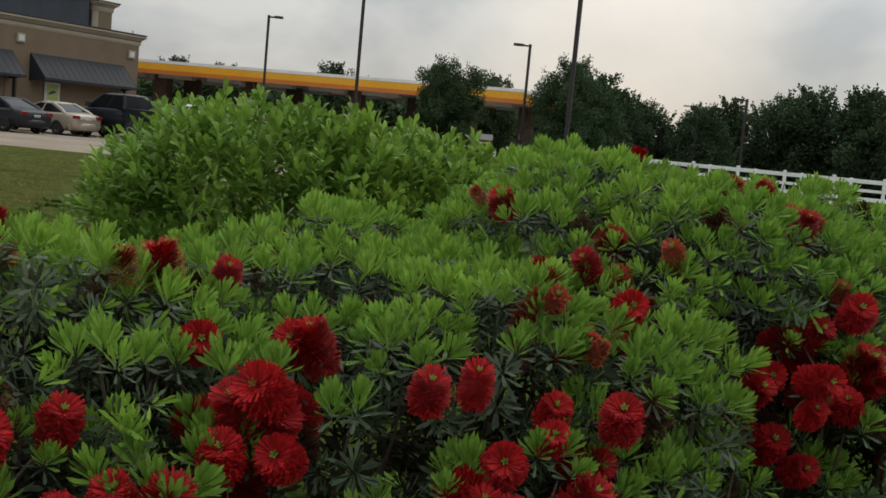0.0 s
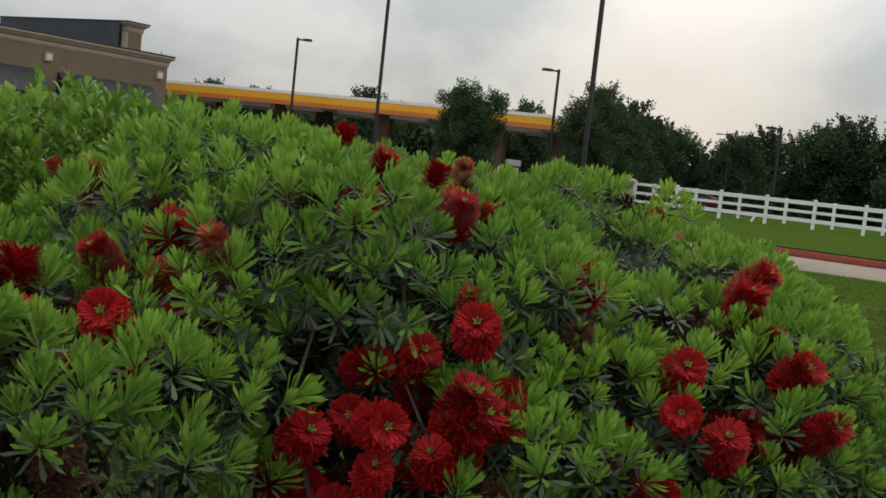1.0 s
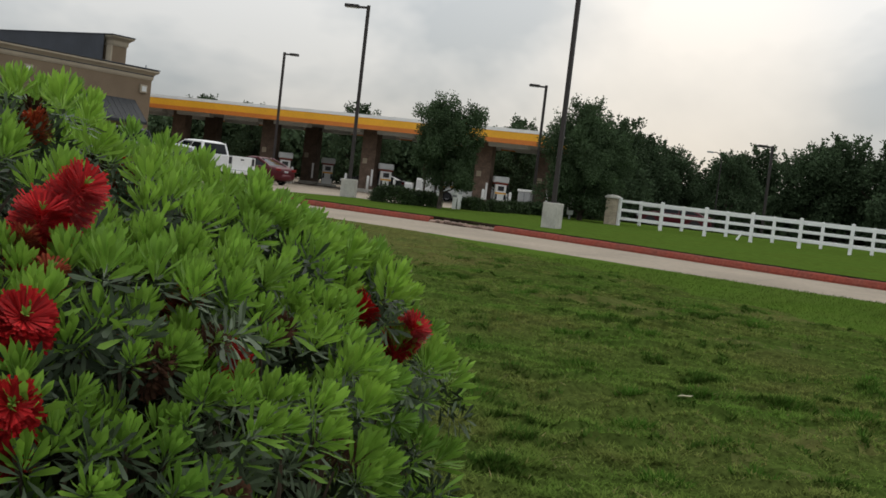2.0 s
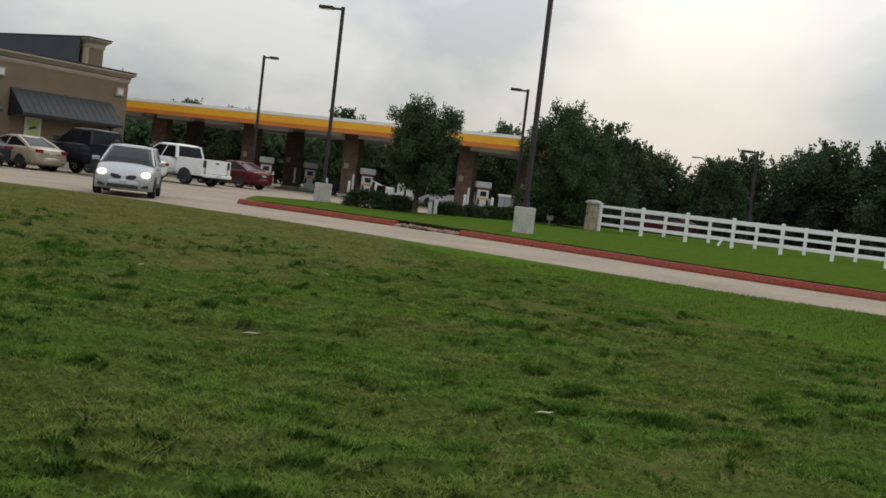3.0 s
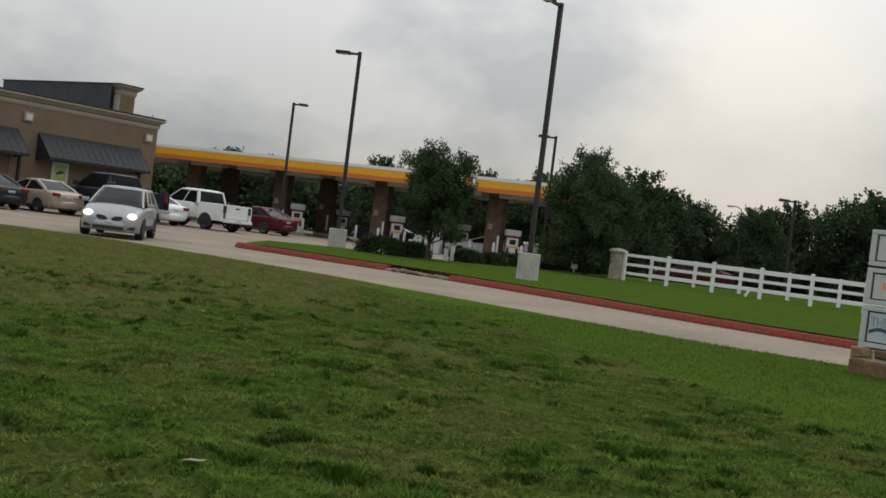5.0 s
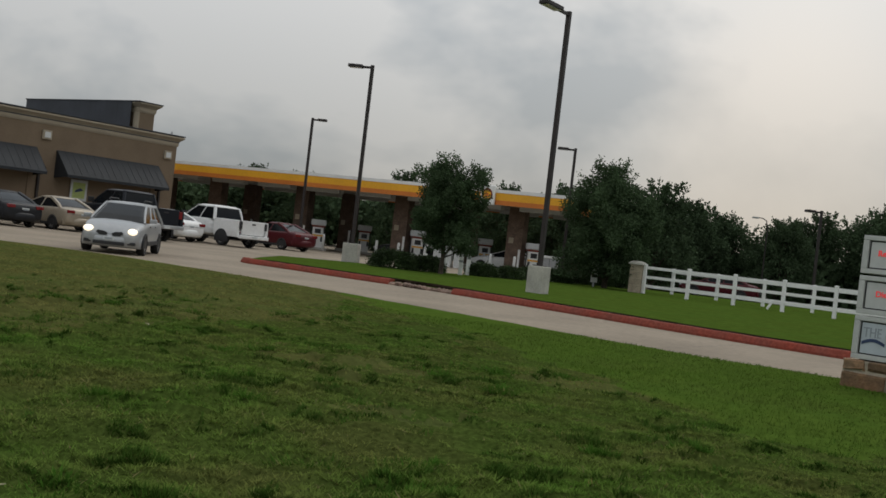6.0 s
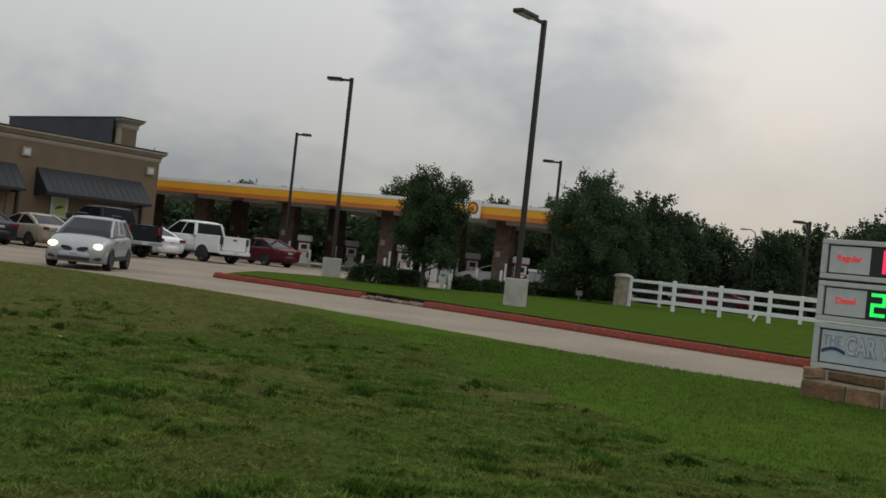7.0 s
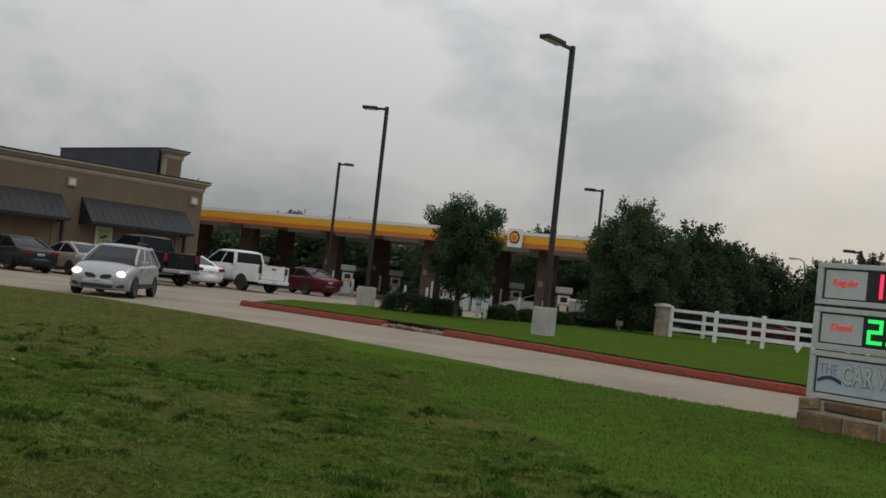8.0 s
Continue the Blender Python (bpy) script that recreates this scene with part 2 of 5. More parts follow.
M_CARS = {c: mat(c + "_car_paint", v, 0.4, metal=m_, scale=0.8, fine=7, var=0.05, bump=0, coat=0.3 if max(v) > 0.1 else 0.12, spec=0.5 if max(v) > 0.1 else 0.22) for c, v, m_ in (
    ("white", (0.74, 0.74, 0.73), 0), ("silver", (0.36, 0.37, 0.38), 0.3), ("maroon", (0.075, 0.008, 0.012), 0.1), ("tan", (0.34, 0.285, 0.215), 0.2),
    ("black", (0.016, 0.017, 0.020), 0), ("navy", (0.009, 0.011, 0.016), 0), ("red", (0.35, 0.02, 0.02), 0))}
M_POSTER = mat("poster_green", (0.46, 0.55, 0.18), 0.4, scale=2, fine=12, var=0.1, bump=0)

# ---- mesh helpers ----
def finish(name, bm, material, smooth=False):
    me = bpy.data.meshes.new(name)
    bm.to_mesh(me)
    bm.free()
    for m in (material if isinstance(material, (list, tuple)) else [material]):
        me.materials.append(m)
    if smooth:
        for p in me.polygons:
            p.use_smooth = True
    return me


def thing(name, label, category, group="", kind="", at=(0, 0, 0), rz=0.0):
    ob = new(name)
    ob.matrix_world = pose(*at, 0, 0, rz)
    ob.empty_display_size = 0.2
    return tagged(ob, label, category, group, kind)


def part(name, bm, material, parent=None, label="", smooth=False, m=None):
    """Links a bmesh, or a mesh that is there, as one mesh object under a thing or under a part."""
    me = bm if isinstance(bm, bpy.types.Mesh) else finish(name, bm, material, smooth)
    ob = new(name, me)
    if parent is not None:
        ob.parent = parent
    if m is not None:
        ob.matrix_local = m
    return tagged(ob, label)


def box(x0, y0, z0, x1, y1, z1, bevel=0.0, bm=None, m=None):
    own = bm is None
    b = bmesh.new() if own or bevel else bm
    r = bmesh.ops.create_cube(b, size=1.0)
    bmesh.ops.transform(b, matrix=Matrix.Translation(((x0 + x1) / 2, (y0 + y1) / 2, (z0 + z1) / 2)) @ Matrix.Diagonal((abs(x1 - x0), abs(y1 - y0), abs(z1 - z0), 1)), verts=r["verts"])
    if bevel:
        bmesh.ops.bevel(b, geom=b.edges[:], offset=bevel, segments=2, affect="EDGES", profile=0.6)
    if m is not None:
        bmesh.ops.transform(b, matrix=m, verts=b.verts[:] if (own or bevel) else r["verts"])
    if not own and bevel:
        tmp = bpy.data.meshes.new("tmp")
        b.to_mesh(tmp)
        b.free()
        bm.from_mesh(tmp)
        bpy.data.meshes.remove(tmp)
        return bm
    return b


def tube(points, radii, seg=8, bm=None, cap=True):
    """A round, tapered tube along points."""
    bm = bm or bmesh.new()
    pts = [Vector(p) for p in points]
    rings = []
    for i, p in enumerate(pts):
        d = (pts[min(i + 1, len(pts) - 1)] - pts[max(i - 1, 0)]).normalized()
        a = d.orthogonal().normalized() if i == 0 else (rings_a - d * rings_a.dot(d)).normalized()
        rings_a = a
        c = d.cross(a)
        r = radii[i] if hasattr(radii, "__len__") else radii
        rings.append([bm.verts.new(p + (a * math.cos(k * math.tau / seg) + c * math.sin(k * math.tau / seg)) * r) for k in range(seg)])
    for r0, r1 in zip(rings, rings[1:]):
        for k in range(seg):
            bm.faces.new((r0[k], r0[(k + 1) % seg], r1[(k + 1) % seg], r1[k]))
    if cap:
        bm.faces.new(rings[0][::-1])
        bm.faces.new(rings[-1])
    return bm


def loft(rings, bm=None, closed=True, caps=True):
    bm = bm or bmesh.new()
    vs = [[bm.verts.new(p) for p in r] for r in rings]
    n = len(vs[0])
    for a, b in zip(vs, vs[1:]):
        for k in range(n if closed else n - 1):
            bm.faces.new((a[k], a[(k + 1) % n], b[(k + 1) % n], b[k]))
    if caps and closed:
        bm.faces.new(vs[0][::-1])
        bm.faces.new(vs[-1])
    bmesh.ops.recalc_face_normals(bm, faces=bm.faces[:])
    return bm


def prism(pts, z0, z1, bm=None):
    """An upright prism over a plan outline."""
    return loft([[(x, y, z0) for x, y in pts], [(x, y, z1) for x, y in pts]], bm)


def raw(name, verts, faces, material, parent=None, label=""):
    me = bpy.data.meshes.new(name)
    me.from_pydata(verts, [], faces)
    me.materials.append(material)
    me.update()
    ob = new(name, me)
    if parent is not None:
        ob.parent = parent
    return tagged(ob, label)


def words(name, text, size, material, parent, m, depth=0.004, grow=0.0):
    cu = bpy.data.curves.new(name, "FONT")
    cu.offset = grow
    cu.body, cu.size, cu.extrude, cu.align_x, cu.align_y = text, size, depth, "LEFT", "CENTER"
    tmp = bpy.data.objects.new(name, cu)
    me = bpy.data.meshes.new_from_object(tmp)
    bpy.data.objects.remove(tmp)
    me.materials.clear()
    me.materials.append(material)
    return part(name, me, None, parent, m=m)


# ---- ground ----
ROAD_NEAR = [(-60, 33.5), (-30, 31.6), (-13.8, 30.5), (-10.2, 29.8), (-6.8, 28.2), (-4.0, 26.6), (-1.5, 24.8), (1.5, 22.6), (4.6, 20.3), (7.0, 19.25), (11, 17.3), (20, 13.5), (45, 1)]
KERB = [(-8.9, 36.8), (-8.4, 36.0), (-6.8, 35.2), (-4.5, 33.9), (-2.6, 33.0), (-0.7, 31.7), (2.3, 29.3), (5.2, 26.7), (8.0, 24.7), (14.0, 21.4), (24, 17.2), (48, 5.5)]


def smooth_line(pts, n=8):
    out = []
    for i in range(len(pts) - 1):
        p0, p1, p2, p3 = (Vector((*pts[min(max(k, 0), len(pts) - 1)], 0)) for k in (i - 1, i, i + 1, i + 2))
        for s in range(n):
            t = s / n
            out.append((0.5 * (2 * p1 + (p2 - p0) * t + (2 * p0 - 5 * p1 + 4 * p2 - p3) * t * t + (3 * p1 - p0 - 3 * p2 + p3) * t ** 3))[:2])
    return out + [tuple(pts[-1])]


near_edge, kerb_line = smooth_line(ROAD_NEAR), smooth_line(KERB)
near_x, near_y = np.array([p[0] for p in near_edge]), np.array([p[1] for p in near_edge])


def lush_width(x, y):
    """How far from the driveway the smooth, watered grass reaches."""
    return 9.2 * max(0.0, min(1.0, (x + 3.0) / 8.0)) + 1.6 * noise.noise(Vector((x * 0.5, y * 0.5, 1))) + 0.8 * noise.noise(Vector((x * 1.9, y * 1.9, 6)))


def dryness(x, y):
    """Where the lawn has yellowed: the far, western part and some patches."""
    far = max(0.0, min(1.0, (y - 9.0) / 8.0)) * max(0.0, min(1.0, (0.5 - x + (y - 14) * 0.12) / 5.5))
    return far * 1.05 + 0.75 * noise.noise(Vector((x * 0.45, y * 0.35, 12))) + 0.35 * noise.noise(Vector((x * 1.6, y * 1.3, 15)))


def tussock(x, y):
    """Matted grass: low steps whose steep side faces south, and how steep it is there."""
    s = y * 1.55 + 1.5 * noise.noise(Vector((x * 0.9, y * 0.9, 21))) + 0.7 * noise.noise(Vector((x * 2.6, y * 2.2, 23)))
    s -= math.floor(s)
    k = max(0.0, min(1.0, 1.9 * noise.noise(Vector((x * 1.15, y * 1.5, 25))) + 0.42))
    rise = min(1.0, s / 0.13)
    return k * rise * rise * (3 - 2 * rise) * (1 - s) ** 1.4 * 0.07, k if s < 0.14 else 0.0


def lawn_z(x, y):
    """The lawn's gentle humps, level with the paving at its edge."""
    e = float(np.interp(x, near_x, near_y)) - y
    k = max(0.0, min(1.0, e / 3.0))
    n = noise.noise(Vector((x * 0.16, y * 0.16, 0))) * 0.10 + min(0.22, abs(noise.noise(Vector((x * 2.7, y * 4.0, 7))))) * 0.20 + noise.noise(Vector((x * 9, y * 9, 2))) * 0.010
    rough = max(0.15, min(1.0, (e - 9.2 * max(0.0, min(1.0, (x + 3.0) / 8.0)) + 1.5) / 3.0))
    return 0.035 + k * rough * (n + tussock(x, y)[0])


big = bmesh.new()
for q in ((-4000, -4000), (4000, -4000), (4000, 4000), (-4000, 4000)):
    big.verts.new((*q, -0.03))
big.faces.new(big.verts[:])
ground = part("ground", big, M_FIELD)
tagged(ground, "dull green open land running out to the horizon", "ground", kind="structure")

pv = [(-120, 34), *near_edge[8:], (60, -6), (60, 8), *kerb_line[::-1], (-9.8, 41), (-10.5, 46), (-7.8, 49.5), (-5.2, 48.5), (-1.8, 53), (1.6, 60), (6, 66), (9, 130), (-120, 130)]
bm = bmesh.new()
bm.faces.new([bm.verts.new((x, y, 0.0)) for x, y in pv])
bmesh.ops.triangulate(bm, faces=bm.faces[:])
bmesh.ops.recalc_face_normals(bm, faces=bm.faces[:])
if sum(f.normal.z for f in bm.faces) < 0:
    bmesh.ops.reverse_faces(bm, faces=bm.faces[:])
road = part("road", bm, M_CONC)
tagged(road, "pale pinkish-grey concrete driveway and filling-station forecourt", "road", kind="structure")

# near lawn, a grid that follows the driveway's edge
xs = np.concatenate([np.linspace(-60, -10, 24)[:-1], np.linspace(-10, 11, 330), np.linspace(11, 45, 20)[1:]])
fr = np.concatenate([np.linspace(0, 0.30, 24)[:-1], np.linspace(0.30, 0.72, 400)[:-1], np.linspace(0.72, 1, 110)])
rows_n = len(fr)
V, F = [], []
for i, x in enumerate(xs):
    ye = float(np.interp(x, near_x, near_y))
    wob = 0.10 * noise.noise(Vector((x * 1.1, 0, 5))) + 0.05 * noise.noise(Vector((x * 4, 0, 9)))
    for j in range(rows_n):
        y = -8 + (ye + wob + 8) * float(fr[j])
        V.append((x, y, lawn_z(x, y) if j < rows_n - 1 else -0.02))
for i in range(len(xs) - 1):
    for j in range(rows_n - 1):
        a = i * rows_n + j
        F.append((a, a + rows_n, a + rows_n + 1, a + 1))
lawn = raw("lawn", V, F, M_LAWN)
lawn.data.materials.append(M_LUSH)
lawn.data.materials.append(M_DRYLAWN)
for p in lawn.data.polygons:
    p.use_smooth = True
    cx_, cy_ = p.center.x, p.center.y
    if float(np.interp(cx_, near_x, near_y)) - cy_ < lush_width(cx_, cy_):
        p.material_index = 1
    elif cy_ > 3.0 and dryness(cx_, cy_) > 0.34 + 0.25 * noise.noise(Vector((cx_ * 5, cy_ * 4, 3))):
        p.material_index = 2
tagged(lawn, "uneven mown lawn with dry straw-coloured patches", "lawn", kind="structure")

# the green verge behind the red kerb
isl = [*[(x + 0.10, y + 0.16) for x, y in kerb_line], (70, 20), (70, 64), (30, 66), (6, 65.5), (1.7, 59.5), (-1.7, 52.5), (-5.2, 48.0), (-7.7, 49), (-10.3, 45.8), (-9.6, 41)]
bm = prism(isl, -0.02, 0.095)
bmesh.ops.triangulate(bm, faces=[f for f in bm.faces if len(f.verts) > 4])
verge = part("verge", bm, M_LAWN2)
tagged(verge, "bright green mown verge behind the red kerb", "lawn", kind="structure")

def kerb_strip(name, profile, material, label, category):
    """A band that follows the kerb: profile holds distance behind its line and height."""
    rings = []
    for i, (x, y) in enumerate(kerb_line):
        d = (Vector((*kerb_line[min(i + 1, len(kerb_line) - 1)], 0)) - Vector((*kerb_line[max(i - 1, 0)], 0))).normalized()
        k = min(1.0, i / 12)
        w = 0.03 * noise.noise(Vector((x * 1.9, y * 1.9, 4)))
        rings.append([(x - d.y * (a + w), y + d.x * (a + w), 0.10 + (z - 0.10) * k * (1 + 2 * w)) for a, z in profile])
    o = part(name, loft(rings, closed=False, caps=False), material)
    return tagged(o, label, category, kind="structure")


# the dark line behind the kerb: shade of the grass edge in the soil colour
kerb_strip("soil_edge", ((0.30, 0.09), (0.31, 0.15), (0.35, 0.188), (0.42, 0.196)), M_SOILSHADE, "soil face between kerb and grass, coloured near-black for its shade", "soil")
kerb_strip("verge_lip", ((0.40, 0.192), (0.43, 0.208), (0.8, 0.205), (2.6, 0.085)), M_LAWN2, "rounded grass lip of the verge above the kerb", "lawn")

# ---- red kerb ----
kerb = thing("kerb", "red-painted concrete kerb with a broken unpainted stretch", "kerb", kind="structure")


def kerb_piece(i0, i1, material, name, h=0.17):
    pts = [Vector((*kerb_line[i], 0)) for i in range(i0, i1 + 1)]
    rings = []
    for k, p in enumerate(pts):
        d = (Vector((*kerb_line[min(i0 + k + 1, len(kerb_line) - 1)], 0)) - Vector((*kerb_line[max(i0 + k - 1, 0)], 0))).normalized()
        n = Vector((-d.y, d.x, 0))
        e = 0.006 if k in (0, len(pts) - 1) else 0
        q = p + d * (0.003 if k == 0 else -0.003 if k == len(pts) - 1 else 0)
        rings.append([q + n * a + Vector((0, 0, b)) for a, b in ((-0.02, -0.05), (-0.02, 0.05), (0.03, h - 0.03 - e), (0.06, h - e), (0.26, h - e), (0.29, h - 0.04), (0.29, -0.05))])
    return part(name, loft(rings), material, kerb)


i = 0
while i < len(kerb_line) - 1:
    j = min(i + 3, len(kerb_line) - 1)
    xm = (kerb_line[i][0] + kerb_line[j][0]) / 2
    if -2.9 < xm < -0.6:
        kerb_piece(i, j, M_BROKEN, "broken_kerb_stone", 0.09)
    else:
        kerb_piece(i, j, M_RED, "kerb_stone")
    i = j
rubble = bmesh.new()
for _ in range(46):
    x = random.uniform(-2.9, -0.5)
    y = 33.2 - (x + 2.9) * 0.48 + random.uniform(-0.25, 0.35)
    s = random.uniform(0.04, 0.12)
    r = bmesh.ops.create_icosphere(rubble, subdivisions=1, radius=s)
    for v in r["verts"]:
        v.co = Vector((v.co.x * random.uniform(0.7, 1.3) + x, v.co.y * random.uniform(0.7, 1.3) + y, v.co.z * 0.6 + 0.06))
tagged(part("rubble", rubble, M_BROKEN), "broken lumps of concrete and soil along the kerb", "rubble", kind="stuff")

# paving joints
joints = thing("paving_joint", "dark sawn joints across the concrete driveway", "joint", kind="structure")
for k in range(0, 9):
    x0 = -13 + 3.4 * k
    a = Vector((x0, float(np.interp(x0, near_x, near_y)) + 0.1, 0.004))
    b = a + Vector((0.45, 0.89, 0)) * 6.2
    d = (b - a).normalized()
    n = Vector((-d.y, d.x, 0)) * 0.005
    bm = bmesh.new()
    bm.faces.new([bm.verts.new(p) for p in (a - n, b - n, b + n, a + n)])
    part("joint", bm, M_GAP, joints)

# ---- store building ----
# local frame: x runs along the long wall towards the viewer, y into the building
BU = Vector((-0.48, -0.877, 0)).normalized()
bld = thing("store_building", "tan stucco store with beige cornice and dark metal awnings", "building")
bld.matrix_world = Matrix(((BU.x, BU.y, 0, -22.1), (BU.y, -BU.x, 0, 62.4), (0, 0, 1, 0), (0, 0, 0, 1)))
BL, BD = 34.0, 16.0
# one wall panel a bay, with plain recessed fields under the awnings
FIELDS = [(1.8, 7.9, 0.3, 2.6), (9.6, 15.8, 0.3, 2.6), (17.6, 23.8, 0.3, 2.6)]
cur = 0.25
for x0, x1, z0, z1 in FIELDS:
    part("wall_panel", box(cur, 0.25, 0, x0, 0.5, 5.35), M_STUCCO, bld)
    part("wall_panel", box(x0, 0.25, 0, x1, 0.5, z0), M_CONC2, bld)
    part("wall_panel", box(x0, 0.30, z0, x1, 0.5, z1), M_STUCCO, bld)
    part("wall_panel", box(x0, 0.25, z1, x1, 0.5, 5.35), M_STUCCO, bld)
    cur = x1
for a in ((cur, 0.25, 0, BL, 0.5, 5.35), (0.25, 0.5, 0, 0.5, BD, 5.35), (0.25, BD, 0, BL, BD + 0.25, 5.35), (BL - 0.25, 0.5, 0, BL, BD, 5.35)):
    part("wall_panel", box(*a), M_STUCCO, bld)
part("roof", box(0.5, 0.5, 5.1, BL - 0.25, BD, 5.3), M_SLATE, bld)
part("floor_slab", box(0.5, 0.5, 0.02, BL - 0.3, BD, 0.1), M_CONC2, bld)


def cornice(x0, x1, y0, y1, z, up, name="cornice"):
    """A stepped, coved cornice round a rectangle."""
    prof = [(0.02, 0.0), (0.06, 0.10), (0.07, 0.28), (0.14, 0.36), (0.26, 0.46), (0.30, 0.50), (0.30, up), (-0.30, up), (-0.30, 0.0)]
    rings = []
    for a, b in prof:
        rings.append([(x0 - a, y0 - a, z + b), (x1 + a, y0 - a, z + b), (x1 + a, y1 + a, z + b), (x0 - a, y1 + a, z + b)])
    b2 = bmesh.new()
    vs = [[b2.verts.new(p) for p in r] for r in rings]
    for a, b in zip(vs, vs[1:] + vs[:1]):
        for k in range(4):
            b2.faces.new((a[k], a[(k + 1) % 4], b[(k + 1) % 4], b[k]))
    bmesh.ops.recalc_face_normals(b2, faces=b2.faces[:])
    return b2


part("cornice", cornice(0.25, BL, 0.25, BD + 0.25, 5.25, 0.58), M_TRIM, bld)
part("coping", cornice(0.23, BL + .02, 0.23, BD + 0.27, 5.42, 0.45), M_SLATE, bld)
# raised parapet block
part("parapet_tower", box(0.40, 2.5, 5.3, 1.45, 14.0, 7.2), M_STUCCO, bld)
part("tower_cornice", cornice(0.40, 1.45, 2.5, 14.0, 7.1, 0.58), M_TRIM, bld)
part("tower_cap", box(0.06, 2.15, 7.685, 1.84, 14.3, 7.74), M_SLATE, bld)
part("tower_back_cladding", box(1.76, 2.95, 5.3, 1.80, 14.2, 7.68), M_SLATE, bld)
seam = finish("cladding_seam", box(1.80, 0, 5.4, 1.806, 0.03, 7.66), M_SLATE)
for k in range(20):
    part("cladding_seam", seam, None, bld, m=pose(0, 3.2 + k * 0.55, 0))
part("tower_end_cap", box(1.452, 2.50, 5.3, 1.56, 2.93, 7.1), M_TRIM, bld)
part("vent_pipe", tube([(0.3, 0.8, 5.6), (0.3, 0.8, 6.15)], 0.04), M_STEEL, bld)
# wall lamps
lamp_box = finish("wall_lamp", box(-0.27, 0.12, -0.24, 0.27, 0.25, 0.24, 0.03), M_TRIM)
lamp_in = finish("lamp_face", box(-0.17, 0.10, -0.15, 0.17, 0.119, 0.15, 0.008), M_LENS)
for x in (0.9, 8.8, 16.7, 24.6):
    o = part("wall_lamp", lamp_box, None, bld, "square pale wall lamp", m=pose(x, 0, 4.7))
    part("lamp_face", lamp_in, None, o)
# awnings: sloped metal sheets with standing seams and closed ends


def awning(x0, x1):
    aw = part("awning", loft([[(x, 0.25, 3.95), (x, 0.20, 3.98), (x, -1.02, 2.74), (x, -1.02, 2.59), (x, -0.98, 2.59), (x, -0.96, 2.70), (x, 0.25, 3.87)] for x in (x0, x1)]), M_AWN, bld, "dark standing-seam metal awning")
    n = int((x1 - x0) / 0.42)
    rib = finish("awning_seam", loft([[(0, 0.20, 3.98), (0, -1.03, 2.74), (0, -1.03, 2.75), (0, 0.20, 3.99)], [(0.02, 0.20, 3.98), (0.02, -1.03, 2.74), (0.02, -1.03, 2.75), (0.02, 0.20, 3.99)]]), M_AWN)
    for k in range(n + 1):
        part("awning_seam", rib, None, aw, m=pose(x0 + (x1 - x0 - 0.03) * k / n, 0, 0.003))
    for x in (x0, x1 - 0.05):
        part("bracket", loft([[(a, 0.25, 3.9), (a, -0.95, 2.70), (a, -0.95, 2.62), (a, 0.25, 2.5)] for a in (x, x + 0.05)]), M_AWN, aw)
    return aw


for a, b in ((1.45, 8.1), (9.3, 16.0), (17.3, 24.0)):
    awning(a, b)
down = finish("downpipe", box(-0.06, 0.10, 0.05, 0.06, 0.25, 3.0), M_POLE)
for x in (1.25, 9.05, 17.0):
    part("downpipe", down, None, bld, m=pose(x, 0, 0))
poster = part("poster_frame", box(6.0, 0.20, 1.42, 7.05, 0.25, 2.55, 0.01), M_PLATE, bld, "framed pale green poster on the wall")
part("poster", box(6.14, 0.192, 1.56, 6.91, 0.198, 2.41), M_POSTER, poster)
pb = loft([[(6.25, y, 2.0), (6.45, y, 2.12), (6.75, y, 1.98), (6.8, y, 1.85), (6.5, y, 1.92)] for y in (0.182, 0.190)])
part("poster_mark", pb, M_NAVY, poster)

# ---- filling-station canopy ----
# local frame: x along the fascia, y away from the viewer
CX0, CX1, CY0, CY1 = -46.0, 0.0, 0.0, 13.0
CZ = 4.06
CANOPY = Matrix(((0.9617, 0.2743, 0, 0.8), (-0.2743, 0.9617, 0, 64.5), (0, 0, 1, 0), (0, 0, 0, 1)))
can = thing("station_canopy", "flat canopy with yellow and orange fascia on brown brick columns", "canopy")
can.matrix_world = CANOPY
part("deck", box(CX0, CY0 + 0.06, CZ + 0.08, CX1 - 0.06, CY1 - 0.06, CZ + 0.72), M_SOFFIT, can)


def fascia(name, z0, z1, out, material):
    bm = bmesh.new()
    o = out
    box(CX0 - o, CY0 - o, z0, CX1 + o, CY0 + 0.058, z1, bm=bm)
    box(CX0 - o, CY1 - 0.058, z0, CX1 + o, CY1 + o, z1, bm=bm)
    box(CX1 - 0.058, CY0 + 0.06, z0, CX1 + o, CY1 - 0.06, z1, bm=bm)
    return part(name, bm, material, can)


fascia("fascia_white", CZ + 0.72, CZ + 0.92, 0.02, M_WHITE)
fascia("fascia_yellow", CZ + 0.28, CZ + 0.718, 0.0, M_YEL)
fascia("fascia_orange", CZ + 0.0, CZ + 0.278, 0.02, M_ORANGE)
light_me = finish("canopy_light", box(-1.3, -0.30, CZ - 0.20, 1.3, 0.30, CZ + 0.079, 0.02), M_SIGNPN)
for k in range(12):
    part("canopy_light", light_me, None, can, m=pose(-2.2 - 3.8 * k, 1.6, 0))
    part("canopy_light", light_me, None, can, m=pose(-2.2 - 3.8 * k, 8.0, 0))
COLS = [(-4.1, 3), (-12.1, 3), (-19.7, 3), (-26.9, 3), (-34.3, 3), (-1.2, 7.5), (-9.3, 7.5), (-18.7, 7.5), (-27.1, 7.5), (-35, 7.5)]
col_me = finish("column", box(-0.52, -0.42, 0.0, 0.52, 0.42, CZ + 0.078, 0.02), M_COLUMN)
